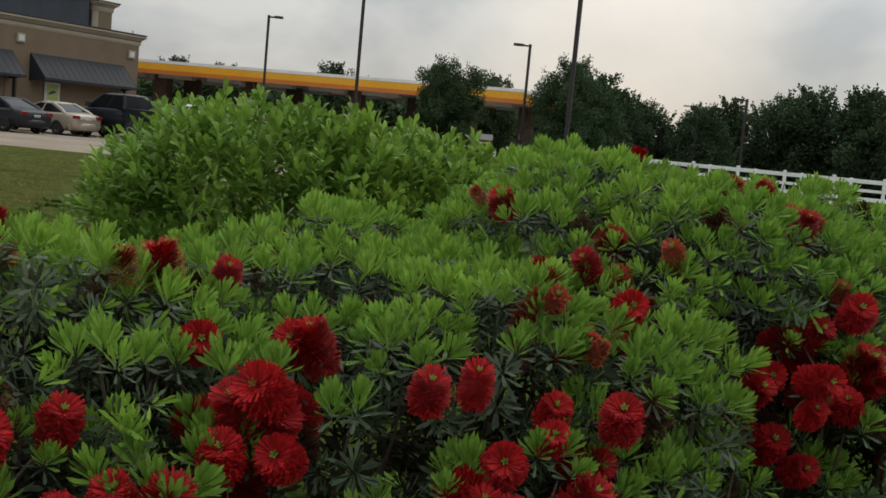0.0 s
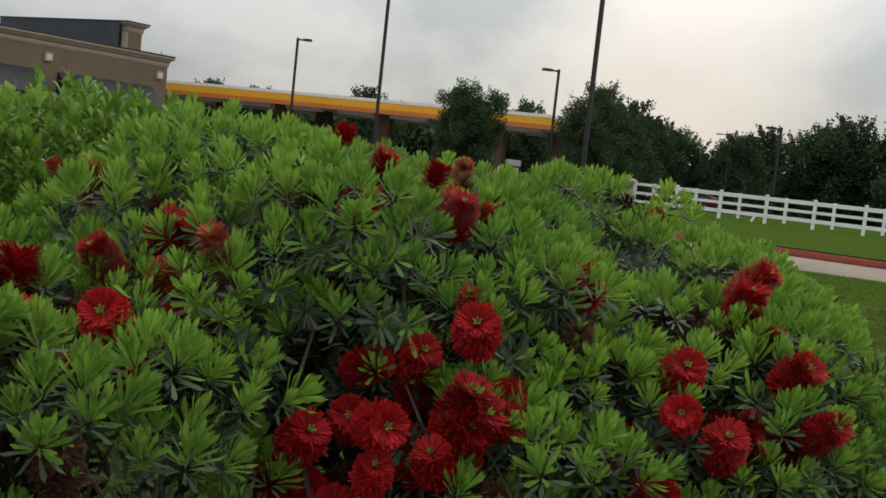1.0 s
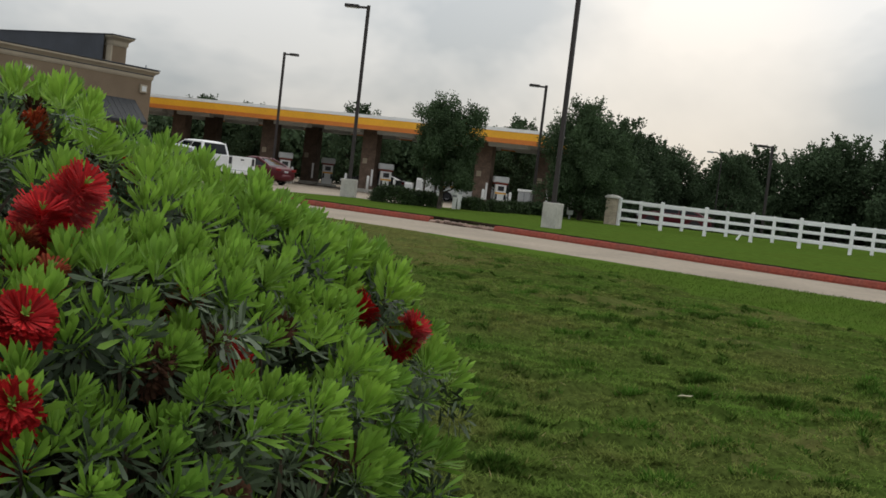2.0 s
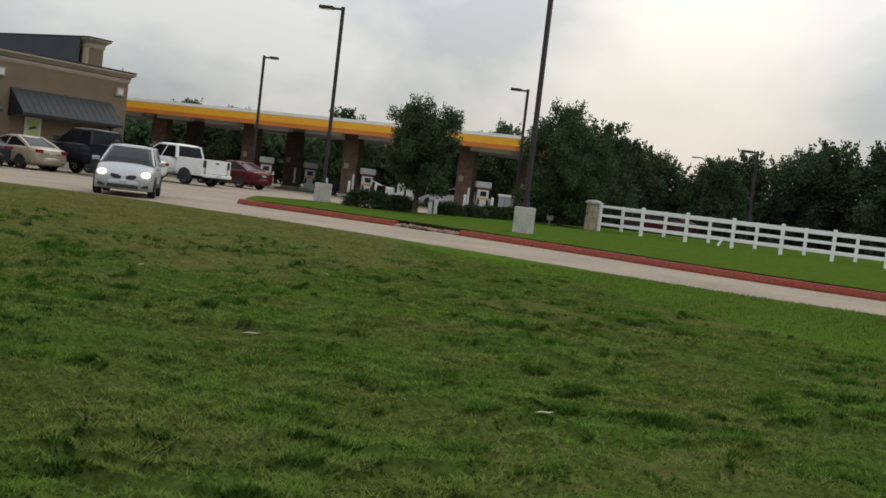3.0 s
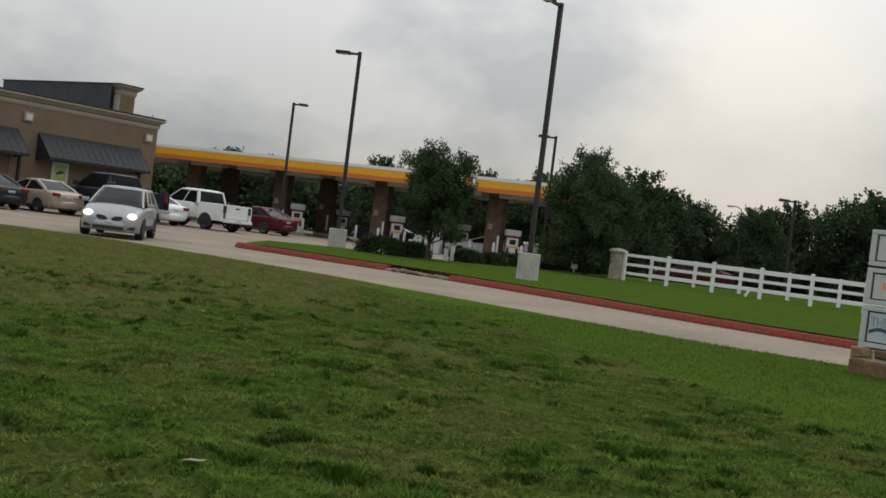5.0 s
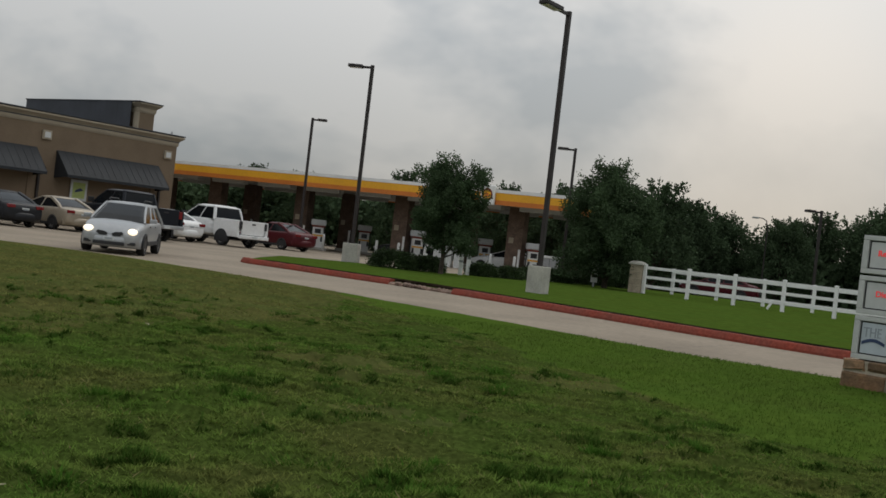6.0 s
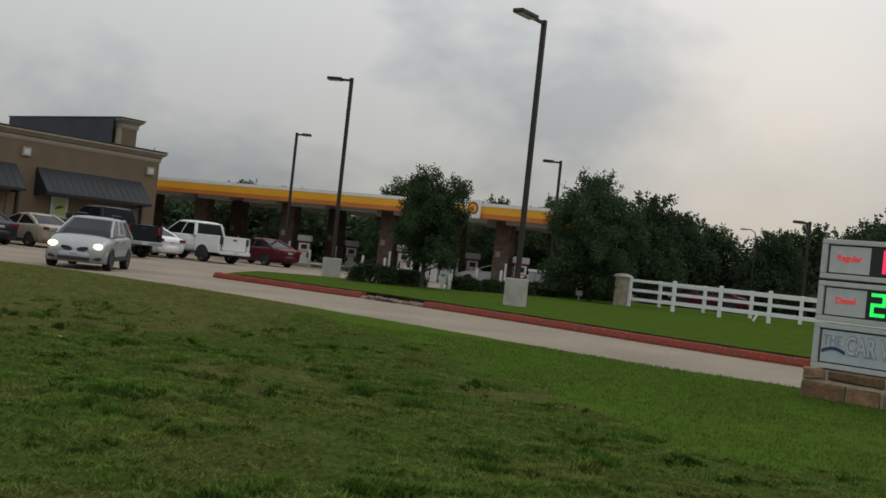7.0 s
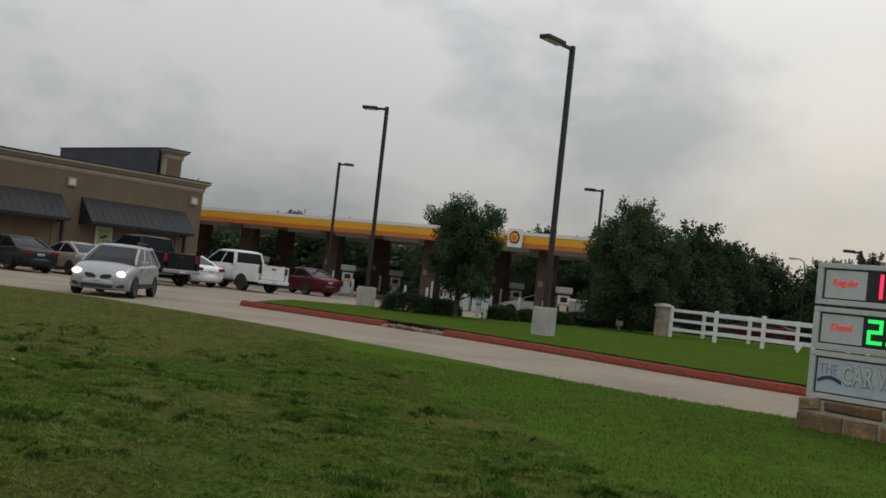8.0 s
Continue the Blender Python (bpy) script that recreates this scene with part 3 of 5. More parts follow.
capm = finish("column_base", box(-0.60, -0.50, 0.0, 0.60, 0.50, 0.22, 0.03), M_CONC2)
tag_me = finish("column_notice", box(-0.16, -0.445, 1.9, 0.16, -0.425, 2.25), M_TRIM)
guard_me = finish("corner_guard", box(0.36, -0.50, 0.45, 0.50, -0.425, 1.55, 0.02), M_WHITE)
for x, y in COLS:
    c = part("column", col_me, None, can, "brown brick column", m=pose(x, y, 0))
    part("column_base", capm, None, c)
    part("column_notice", tag_me, None, c, m=pose(-0.2, 0, 0))
    part("corner_guard", guard_me, None, c, "white corner guard")
# badge on the fascia: plain fan shape on a white tile
badge = part("badge", box(-5.50, -0.30, CZ - 0.05, -4.58, -0.05, CZ + 1.12, 0.08), M_WHITE, can, "white tile with a plain yellow and red emblem")
for r, mm, yy in ((0.34, M_RED, -0.322), (0.25, M_YEL, -0.342), (0.12, M_ORANGE, -0.362)):
    pts = [(-5.04 + r * math.cos(a) * 1.0, yy, CZ + 0.54 + r * 1.15 * math.sin(a)) for a in [radians(-60 + 300 * k / 20) for k in range(21)]]
    part("emblem", loft([pts, [(x, y + 0.018, z) for x, y, z in pts]]), mm, badge)


# pumps, bollards, kiosks under and near the canopy
def pump(x, y, rz):
    p = thing("fuel_pump", "white fuel pump with a yellow and red head panel", "fuel pump", "pumps under the canopy")
    p.matrix_world = CANOPY @ pose(x, y, 0.02, 0, 0, rz)
    part("plinth", box(-0.7, -0.5, -0.02, 0.7, 0.5, 0.14, 0.03), M_CONC2, p)
    part("cabinet", box(-0.36, -0.26, 0.142, 0.36, 0.26, 1.50, 0.03), M_WHITE, p)
    part("head", box(-0.46, -0.28, 1.502, 0.46, 0.28, 1.62, 0.02), M_RED, p)
    part("head_panel", box(-0.50, -0.28, 1.622, 0.50, 0.28, 2.02, 0.08), M_PLATE, p)
    part("stripe", box(-0.362, -0.268, 0.9, 0.362, -0.262, 1.0), M_YEL, p)
    part("screen", box(-0.20, -0.275, 1.10, 0.20, -0.263, 1.40), M_LED, p)
    for s in (-1, 1):
        part("nozzle_holder", box(s * 0.28 - 0.06, -0.32, 0.55, s * 0.28 + 0.06, -0.27, 0.88, 0.01), M_BLACKPL, p)
        part("hose", tube([(s * 0.28, -0.34, 0.8), (s * 0.45, -0.42, 0.4), (s * 0.50, -0.36, 0.5), (s * 0.44, -0.29, 1.6)], 0.025, 6), M_BLACKPL, p)
    return p


pump0 = pump(-2.9, 3.0, 30)
for x, y, r in ((-10.9, 3.0, 34), (-18.4, 3.0, 28), (-25.6, 3.0, 30), (-8.0, 7.5, 30), (-17.3, 7.5, 30)):
    copy_thing(pump0, CANOPY @ pose(x, y, 0.02, 0, 0, r))
bol = thing("bollard", "white-painted round steel bollard", "bollard", "bollards round the pumps")
bol.matrix_world = CANOPY @ pose(-1.9, 2.0, 0)
part("post", tube([(0, 0, 0), (0, 0, 1.05), (0, 0, 1.12)], [0.09, 0.09, 0.05], 12), M_WHITE, bol, smooth=True)
for x, y in ((-5.3, 2.0), (-3.6, 1.7), (-9.8, 2.0), (-13.3, 2.0), (-11.6, 1.8), (-17.3, 2.0), (-20.9, 2.0), (-18.9, 1.8), (-24.5, 2.0), (-28, 2), (-7.2, 2.0), (-7.7, 6.8)):
    copy_thing(bol, CANOPY @ pose(x, y, 0))
# white boxes and an ice chest by the columns
for x, y, w, h in ((-7.4, 0.4, 0.40, 1.35), (-6.85, 0.5, 0.34, 1.5), (-8.2, 0.6, 0.5, 1.0)):
    k = thing("vending_cabinet", "white metal vending cabinet near the pumps", "cabinet", "vending cabinets")
    k.matrix_world = CANOPY @ pose(x, y, 0, 0, 0, 12)
    part("body", box(-w / 2, -0.3, 0.0, w / 2, 0.3, h, 0.03), M_WHITE, k)
    part("door", box(-w / 2 + 0.04, -0.325, 0.08, w / 2 - 0.04, -0.302, h - 0.12, 0.01), M_SIGNPN, k)

# ---- lamp posts ----
def lamp_post(x, y, h, arm, base_h, z=0.13, w=0.42, rz=0):
    p = thing("street_lamp", "tall dark bronze lamp post with a flat shoebox head", "street lamp", "lamp posts", at=(x, y, z), rz=rz)
    if base_h:
        part("footing", box(-w, -w, -0.1, w, w, base_h, 0.03), M_CONC2, p, "square cast concrete footing")
    part("base_plate", box(-0.18, -0.18, base_h, 0.18, 0.18, base_h + 0.03), M_POLE, p)
    part("pole", box(-0.075, -0.075, base_h + 0.03, 0.075, 0.075, h, 0.012), M_POLE, p)
    d = 1 if arm > 0 else -1
    part("arm", box(0.06 * d, -0.04, h - 0.16, abs(arm) * 0.45 * d, 0.04, h - 0.06), M_POLE, p)
    hd = part("head", box(abs(arm) * 0.40 * d, -0.19, h - 0.16, arm, 0.19, h - 0.02, 0.025), M_POLE, p)
    part("lens", box(abs(arm) * 0.44 * d, -0.15, h - 0.172, arm - 0.05 * d, 0.15, h - 0.161), M_LENS, hd)
    return p


lamp_post(1.02, 38.4, 9.55, -1.75, 0.88, w=0.29, rz=64)
lamp_post(-8.05, 49.0, 8.85, -1.1, 0.80, w=0.34, rz=-2)
lamp_post(-15.55, 66.3, 8.2, 0.9, 0.0, 0.0, rz=0)
lamp_post(0.87, 62.9, 7.6, -1.0, 0.0, 0.0, rz=8)
lamp_post(15.3, 66.9, 5.85, -0.95, 0.0, -0.03, rz=8)
far_lamp = thing("street_lamp", "slim grey lamp post with a curved arm", "street lamp", "lamp posts", at=(12.6, 68.5, -0.03))
part("pole", tube([(0, 0, 0), (0, 0, 4.5), (-0.1, 0, 5.0), (-0.35, 0, 5.15), (-0.6, 0, 5.15)], [0.045, 0.035, 0.03, 0.03, 0.03]), M_POLE, far_lamp)
part("head", box(-0.95, -0.10, 5.09, -0.58, 0.10, 5.19, 0.02), M_STEEL, far_lamp)

# ---- fences ----
def fence(x0, y0, x1, y1, n, z, h, label, group):
    f = thing("rail_fence", label, "fence", group, at=(x0, y0, z), rz=math.degrees(math.atan2(y1 - y0, x1 - x0)))
    L = math.hypot(x1 - x0, y1 - y0)
    step = L / n
    post = finish("post", box(-0.075, -0.075, -0.06, 0.075, 0.075, h, 0.01), M_VINYL)
    pcap = finish("post_cap", loft([[(a * s, b * s, zz) for a, b in ((-1, -1), (1, -1), (1, 1), (-1, 1))] for s, zz in ((0.085, h), (0.085, h + 0.02), (0.012, h + 0.04))]), M_VINYL)
    rail = finish("rail", box(0.077, -0.022, -0.07, step - 0.077, 0.022, 0.07, 0.006), M_VINYL)
    for k in range(n + 1):
        o = part("post", post, None, f, m=pose(k * step, 0, 0, random.uniform(-0.6, 0.6), random.uniform(-0.6, 0.6), 0))
        part("post_cap", pcap, None, o)
        if k < n:
            for rz_ in (0.30, 0.72, 1.16) if h < 1.36 else (0.34, 0.78, 1.24):
                part("rail", rail, None, f, m=pose(k * step, 0, rz_))
    return f


fence(5.2, 55.3, 25.4, 43.9, 10, 0.13, 1.37, "white vinyl rail fence with three rails along the verge", "rail fences")
fence(6.9, 60.2, 28.7, 47.9, 10, 0.13, 1.30, "white vinyl rail fence running on behind the first one", "rail fences")
pil = thing("gate_pillar", "buff stone pillar with a weathered cap ending the fence", "pillar", at=(4.82, 55.4, 0.12), rz=-20)
part("shaft", box(-0.29, -0.29, -0.05, 0.29, 0.29, 1.34, 0.02), M_PILLAR, pil)
part("cap", loft([[(a * s, b * s, z) for a, b in ((-1, -1), (1, -1), (1, 1), (-1, 1))] for s, z in ((0.36, 1.34), (0.36, 1.41), (0.24, 1.50), (0.04, 1.53))]), M_CONC2, pil)
for z in (0.32, 0.66, 1.0):
    part("joint", box(-0.294, -0.294, z, 0.294, 0.294, z + 0.015), M_MORTAR, pil)
prop = thing("timber_prop", "short white prop leaning against the fence foot", "prop", at=(10.6, 51.9, 0.13))
part("stick", box(-0.05, -0.05, 0, 0.05, 0.05, 0.5, 0.01), M_VINYL, prop, m=pose(0, 0, 0, 0, 28, 0))

# grey utility cabinet and a small white sign near the hedge
cab = thing("utility_cabinet", "pale grey utility cabinet with a lighter lid", "cabinet", at=(0.35, 60.2, 0.0), rz=-12)
part("body", box(-0.36, -0.32, -0.02, 0.36, 0.32, 1.25, 0.03), M_STEEL, cab)
part("lid", box(-0.41, -0.37, 1.252, 0.41, 0.37, 1.38, 0.03), M_WHITE, cab)
part("door_seam", box(-0.01, -0.325, 0.1, 0.01, -0.322, 1.2), M_GAP, cab)
part("slab", box(0.37, -0.6, -0.02, 1.7, 0.2, 0.24, 0.03), M_CONC2, cab)
sg = thing("verge_sign", "narrow white sign on a post beside the hedge", "sign", at=(2.75, 56.9, 0.12), rz=10)
part("post", box(-0.04, -0.04, -0.05, 0.04, 0.04, 1.2), M_STEEL, sg)
pn = part("panel", box(-0.17, -0.065, 0.2, 0.17, -0.042, 1.2, 0.008), M_WHITE, sg)
for k in range(3):
    part("text_bar", box(-0.11, -0.070, 0.45 + k * 0.22, 0.11, -0.066, 0.54 + k * 0.22), M_GAP, pn)
for x, y, hh in ((-3.1, 49.4, 0.95), (-3.9, 49.8, 1.15), (-2.9, 50.4, 1.1), (-4.9, 50.3, 0.85)):
    b = thing("marker_post", "white plastic marker post among the shrubs", "post", "marker posts", at=(x, y, 0.0))
    part("shaft", box(-0.09, -0.05, -0.02, 0.09, 0.05, hh, 0.02), M_WHITE, b)
    part("band", box(-0.093, -0.053, hh - 0.3, 0.093, 0.053, hh - 0.2), M_STEEL, b)

# ---- price sign ----
SD = Vector((0.79, -0.62, 0)).normalized()
SW, ST = 2.6, 0.42
ps = thing("price_sign", "grey three-panel fuel price sign on a rough brown stone base", "sign")
ps.matrix_world = Matrix(((SD.x, -SD.y, 0, 6.72), (SD.y, SD.x, 0, 17.98), (0, 0, 1, 0.0), (0, 0, 0, 1)))
# x along the face, y into the sign
core = part("stone_base", box(-0.09, -0.035, -0.1, SW + 0.06, ST + 0.02, 0.43), M_MORTAR, ps, "rough brown stone base with pale mortar")
rnd = random.Random(5)
for z0, z1, xs0 in ((-0.06, 0.245, (0.0, 0.66, 1.14, 1.85, 2.72)), (0.295, 0.425, (0.0, 0.36, 1.18, 1.72, 2.72))):
    for a, b in zip(xs0, xs0[1:]):
        w = b - a
        sb = box(a - 0.08, -0.055 - rnd.uniform(0, 0.025), z0, b - 0.125, 0.1, z1, 0.025)
        for v in sb.verts:
            v.co += Vector((rnd.uniform(-0.018, 0.018), rnd.uniform(-0.010, 0.010), rnd.uniform(-0.016, 0.016)))
        part("stone", sb, M_STONE, core)
    sb = box(-0.13, 0.11, z0, 0.0, ST - 0.02, z1, 0.022)
    part("stone", sb, M_STONE, core)


def sign_cabinet(z0, z1, name):
    c = part(name, box(0.0, 0.0, z0, SW, ST, z1, 0.012), M_SIGNFR, ps)
    for (xa, za, xb, zb) in ((0, z0, SW, z0 + 0.07), (0, z1 - 0.07, SW, z1), (0, z0 + 0.07, 0.09, z1 - 0.07), (SW - 0.09, z0 + 0.07, SW, z1 - 0.07)):
        part("frame_bar", box(xa + .002, -0.035, za + .002, xb - .002, -0.002, zb - .002, 0.008), M_SIGNFR, c)
    part("shadow_gap", box(0.092, -0.006, z0 + 0.072, SW - 0.092, -0.003, z1 - 0.072), M_GAP, c)
    return c


def seg7(parent, ch, x, z, w, h, material):
    t = h * 0.15
    segs = {"a": (0, h - t, w, h), "d": (0, 0, w, t), "g": (0, h / 2 - t / 2, w, h / 2 + t / 2), "b": (w - t, h / 2, w, h), "c": (w - t, 0, w, h / 2), "e": (0, 0, t, h / 2), "f": (0, h / 2, t, h)}
    for s in {"1": "bc", "2": "abged"}[ch]:
        a, b, c, d = segs[s]
        part("led_segment", box(x + a, -0.018, z + b, x + c, -0.0115, z + d), material, parent)


FACE = pose(0, 0, 0, 90, 0, 0)
for z0, z1, word, ch, led, wx in ((1.66, 2.20, "Regular", "1", M_LEDR, 0.22), (1.09, 1.63, "Diesel", "2", M_LEDG, 0.25)):
    c = sign_cabinet(z0, z1, "price_panel")
    part("face", box(0.115, -0.010, z0 + 0.09, 0.68, -0.0062, z1 - 0.09), M_SIGNPN, c)
    words("lettering", word, 0.115, M_REDTX, c, Matrix.Translation((wx, -0.013, (z0 + z1) / 2 + 0.02)) @ FACE, grow=0.002)
    bd = part("led_board", box(0.70, -0.0115, z0 + 0.085, SW - 0.11, -0.0062, z1 - 0.085), M_LED, c)
    xx = 0.745 if ch == "2" else 0.70
    seg7(bd, ch, xx, z0 + 0.12, 0.20, 0.31, led)
    part("led_segment", box(xx + 0.25, -0.018, z0 + 0.12, xx + 0.30, -0.0118, z0 + 0.17), led, bd)
c = sign_cabinet(0.45, 1.06, "lower_panel")
part("face", box(0.115, -0.010, 0.54, SW - 0.11, -0.0062, 0.97), M_SIGNLO, c)
words("lettering", "THE", 0.20, M_GREYTX, c, Matrix.Translation((0.14, -0.013, 0.83)) @ FACE @ Matrix.Diagonal((0.72, 1, 1, 1)))
for mm, yy, gg in ((M_GREYTX, -0.013, 0.020), (M_SIGNPN, -0.0185, 0.004)):
    words("lettering", "CAR W", 0.34, mm, c, Matrix.Translation((0.46, yy, 0.78)) @ FACE @ Matrix.Diagonal((0.62, 1, 1, 1)), 0.003, gg)
for x in (0.13, 1.05):
    pts = [(x + 0.33 * k / 8, 0.67 + 0.05 * math.sin(math.pi * k / 8)) for k in range(9)]
    ring = [(a, b + 0.035) for a, b in pts] + [(a, b - 0.012) for a, b in pts[::-1]]
    part("swoosh", loft([[(a, -0.016, b) for a, b in ring], [(a, -0.0115, b) for a, b in ring]]), M_NAVY, c)

# ---- leaf clouds ----
def leaf_arrays(pos, axis, length, width, droop=0.15, seed=1):
    """Pointed leaves as numpy arrays: six corners and three faces each. pos, axis: n x 3."""
    r = np.random.RandomState(seed)
    n = len(pos)
    axis = axis / np.linalg.norm(axis, axis=1, keepdims=True)
    side = np.cross(axis, r.normal(size=(n, 3)) * 0.35 + np.array([0, 0, 1.0]))
    side /= np.linalg.norm(side, axis=1, keepdims=True) + 1e-9
    up = np.cross(side, axis)
    L, W = np.broadcast_to(length, n)[:, None], np.broadcast_to(width, n)[:, None]
    v = np.empty((n, 6, 3))
    v[:, 0] = pos
    for k, (a, b, c) in enumerate(((0.40, -0.38, 0.03), (0.40, 0.38, 0.03), (0.78, -0.5, 0.0), (0.78, 0.5, 0.0)), 1):
        v[:, k] = pos + axis * L * a + side * W * b + up * L * c
    v[:, 5] = pos + axis * L - up * L * droop
    i = (np.arange(n) * 6)[:, None]
    tri = np.concatenate([i + [0, 1, 2], i + [3, 5, 4]], 0)
    quad = i + np.array([1, 3, 4, 2])
    return v.reshape(-1, 3), tri, quad


def leaf_quads(pos, axis, length, width, seed=1):
    """Plain pointed leaves of four corners, for crowns far off."""
    r = np.random.RandomState(seed)
    n = len(pos)
    axis = axis / np.linalg.norm(axis, axis=1, keepdims=True)
    side = np.cross(axis, r.normal(size=(n, 3)))
    side /= np.linalg.norm(side, axis=1, keepdims=True) + 1e-9
    L, W = np.broadcast_to(length, n)[:, None], np.broadcast_to(width, n)[:, None]
    v = np.empty((n, 4, 3))
    v[:, 0], v[:, 2] = pos, pos + axis * L
    v[:, 1], v[:, 3] = pos + axis * L * 0.5 + side * W * 0.5, pos + axis * L * 0.5 - side * W * 0.5
    return v.reshape(-1, 3), np.zeros((0, 3), int), (np.arange(n) * 4)[:, None] + np.array([0, 1, 2, 3])


def mesh_from(name, verts, tri, quad, materials, tri_mat=None, quad_mat=None):
    me = bpy.data.meshes.new(name)
    nt, nq = len(tri), len(quad)
    me.vertices.add(len(verts))
    me.vertices.foreach_set("co", np.ascontiguousarray(verts, dtype=np.float32).ravel())
    loops = np.concatenate([np.asarray(tri).ravel(), np.asarray(quad).ravel()]).astype(np.int32)
    me.loops.add(len(loops))
    me.loops.foreach_set("vertex_index", loops)
    me.polygons.add(nt + nq)
    start = np.concatenate([np.arange(nt) * 3, nt * 3 + np.arange(nq) * 4]).astype(np.int32)
    me.polygons.foreach_set("loop_start", start)
    if tri_mat is not None:
        me.polygons.foreach_set("material_index", np.concatenate([tri_mat, quad_mat]).astype(np.int32))
    for m in materials:
        me.materials.append(m)
    me.update(calc_edges=True)
    me.validate()
    return me


# ---- trees ----
def tree_meshes(seed, h, spread, z_crown, leaves, leaf, trunk_r, lumps=9, sprigs=9, tight=1.0):
    """Trunk with limbs, and a crown of many leaves in uneven clumps round the limb tips."""
    r = random.Random(seed)
    nr = np.random.RandomState(seed)
    bm = bmesh.new()
    top = Vector((r.uniform(-.1, .1) * spread, r.uniform(-.1, .1) * spread, h * 0.86))
    tube([(0, 0, -0.1), (0.02, 0.0, z_crown * 0.6), top * 0.6 + Vector((0.08, 0, 0)), top], [trunk_r * 1.25, trunk_r, trunk_r * 0.6, trunk_r * 0.15], 8, bm)
    tips = [(top, 0.30 * spread)]
    # the middle of the crown is filled
    tips += [(Vector((0, 0, z_crown + (h - z_crown) * f)), 0.55 * spread) for f in (0.22, 0.42, 0.60)]
    for k in range(lumps):
        a = k * 2.4 + r.uniform(-0.5, 0.5)
        z = z_crown + (h - z_crown) * (0.03 + 0.82 * (k + r.random()) / lumps)
        rel = (z - z_crown) / (h - z_crown)
        rad = spread * (0.62 if rel < 0.75 else 0.42) * r.uniform(0.65, 1.1) * (0.75 + 0.5 * math.sin(math.pi * min(1, rel + 0.15)))
        tip = Vector((math.cos(a) * rad, math.sin(a) * rad, z + 0.02 * h))
        s = Vector((0, 0, max(z_crown * 0.7, z - 0.22 * h)))
        tube([s, (s + tip) / 2 + Vector((0, 0, -0.02 * h)), tip], [trunk_r * 0.5, trunk_r * 0.3, trunk_r * 0.08], 5, bm)
        tips.append((tip, spread * r.uniform(0.26, 0.42) * tight))
    trunk = finish("trunk", bm, M_BARK)
    P, A = [], []
    w = np.array([c ** 2 for _, c in tips])
    cnt = (leaves * w / w.sum()).astype(int)
    for (tip, c), n in zip(tips, cnt):
        # sub-clumps within each limb's cloud leave gaps
        sub = np.clip(nr.normal(size=(14, 3)), -1.5, 1.5) * np.array([0.50, 0.50, 0.42]) * c
        which = nr.randint(0, 14, n)
        d = nr.normal(size=(n, 3))
        d *= (nr.uniform(0, 1, (n, 1)) ** 0.45 / np.linalg.norm(d, axis=1, keepdims=True)) * c * 0.50
        p = np.array(tip) + sub[which] + d
        P.append(p)
        A.append(d / c + sub[which] / c * 0.4 + nr.normal(size=(n, 3)) * 0.5)
    # sprigs that break the outline at the top
    for _ in range(sprigs):
        a = r.uniform(0, math.tau)
        root, c = tips[0] if r.random() < 0.4 else tips[r.randrange(len(tips) // 2, len(tips))]
        base = np.array(root) + np.array([math.cos(a) * c * r.uniform(0.3, 0.9), math.sin(a) * c * r.uniform(0.3, 0.9), c * 0.5])
        q = np.linspace(0, 1, 26)[:, None] * np.array([math.cos(a) * 0.06 * h, math.sin(a) * 0.06 * h, r.uniform(0.05, 0.13) * h])
        P.append(base + q + nr.normal(size=q.shape) * 0.06)
        A.append(nr.normal(size=q.shape) + np.array([0, 0, 0.6]))
    P, A = np.concatenate(P), np.concatenate(A)
    P[:, 2] = np.maximum(P[:, 2], z_crown * 0.75)
    v, t, q = leaf_quads(P, A, nr.uniform(0.7, 1.3, len(P)) * leaf, nr.uniform(0.45, 0.75, len(P)) * leaf, seed=seed)
    return trunk, (v, t, q)


def tree(x, y, meshes, material, label, group, s=1.0, rz=0.0, z=0.0, name="tree", cache={}):
    trunk, arr = meshes
    key = (id(meshes), material.name)
    if key not in cache:
        cache[key] = mesh_from("crown", *arr, [material])
    o = thing(name, label, "tree", group)
    o.matrix_world = pose(x, y, z, 0, 0, rz) @ Matrix.Diagonal((s, s, s, 1))
    part("trunk", trunk, None, o)
    part("crown", cache[key], None, o)
    return o


oak = tree_meshes(3, 4.95, 1.62, 0.95, 46000, 0.10, 0.09, 15, 40)
oak2 = tree_meshes(8, 5.9, 2.4, 0.5, 62000, 0.12, 0.13, 18, 46)
tree(-3.65, 47.2, oak, M_LEAFT, "young oak with a rounded dark green crown on the verge", "verge trees", z=0.12)
tree(3.3, 57.0, oak2, M_LEAFT, "broad young oak with a dense dark crown beside the fence", "verge trees", rz=40, z=0.12, s=1.06)
FAR = [tree_meshes(20 + k, 8.0, 3.6, 0.7, 15000, 0.27, 0.2, 26, 30, 0.78) for k in range(4)]
rt = random.Random(11)
far_rows = []
for k in range(28):
    far_rows.append((7.0 + k * 2.5 + rt.uniform(-0.8, 0.8), 82 + rt.uniform(-5, 5) - k * 0.35, rt.uniform(0.72, 0.80) * (0.95, 0.95, 0.93, 0.90, 0.92, 1.02, 1.18, 1.30)[min(k, 7)] * (1 + 0.004 * k)))
for k in range(19):
    far_rows.append((-62 + k * 4.0 + rt.uniform(-1.0, 1.0), 100 + rt.uniform(-3, 3) - 0.12 * k, rt.uniform(0.58, 0.74)))
for x, y, s in ((6.3, 72, 0.84), (9.0, 78, 0.78), (-0.5, 84, 0.84), (-4.5, 86, 0.80), (-14, 92, 0.86), (-29, 96, 0.80), (-24, 95, 0.76)):
    far_rows.append((x, y, s))
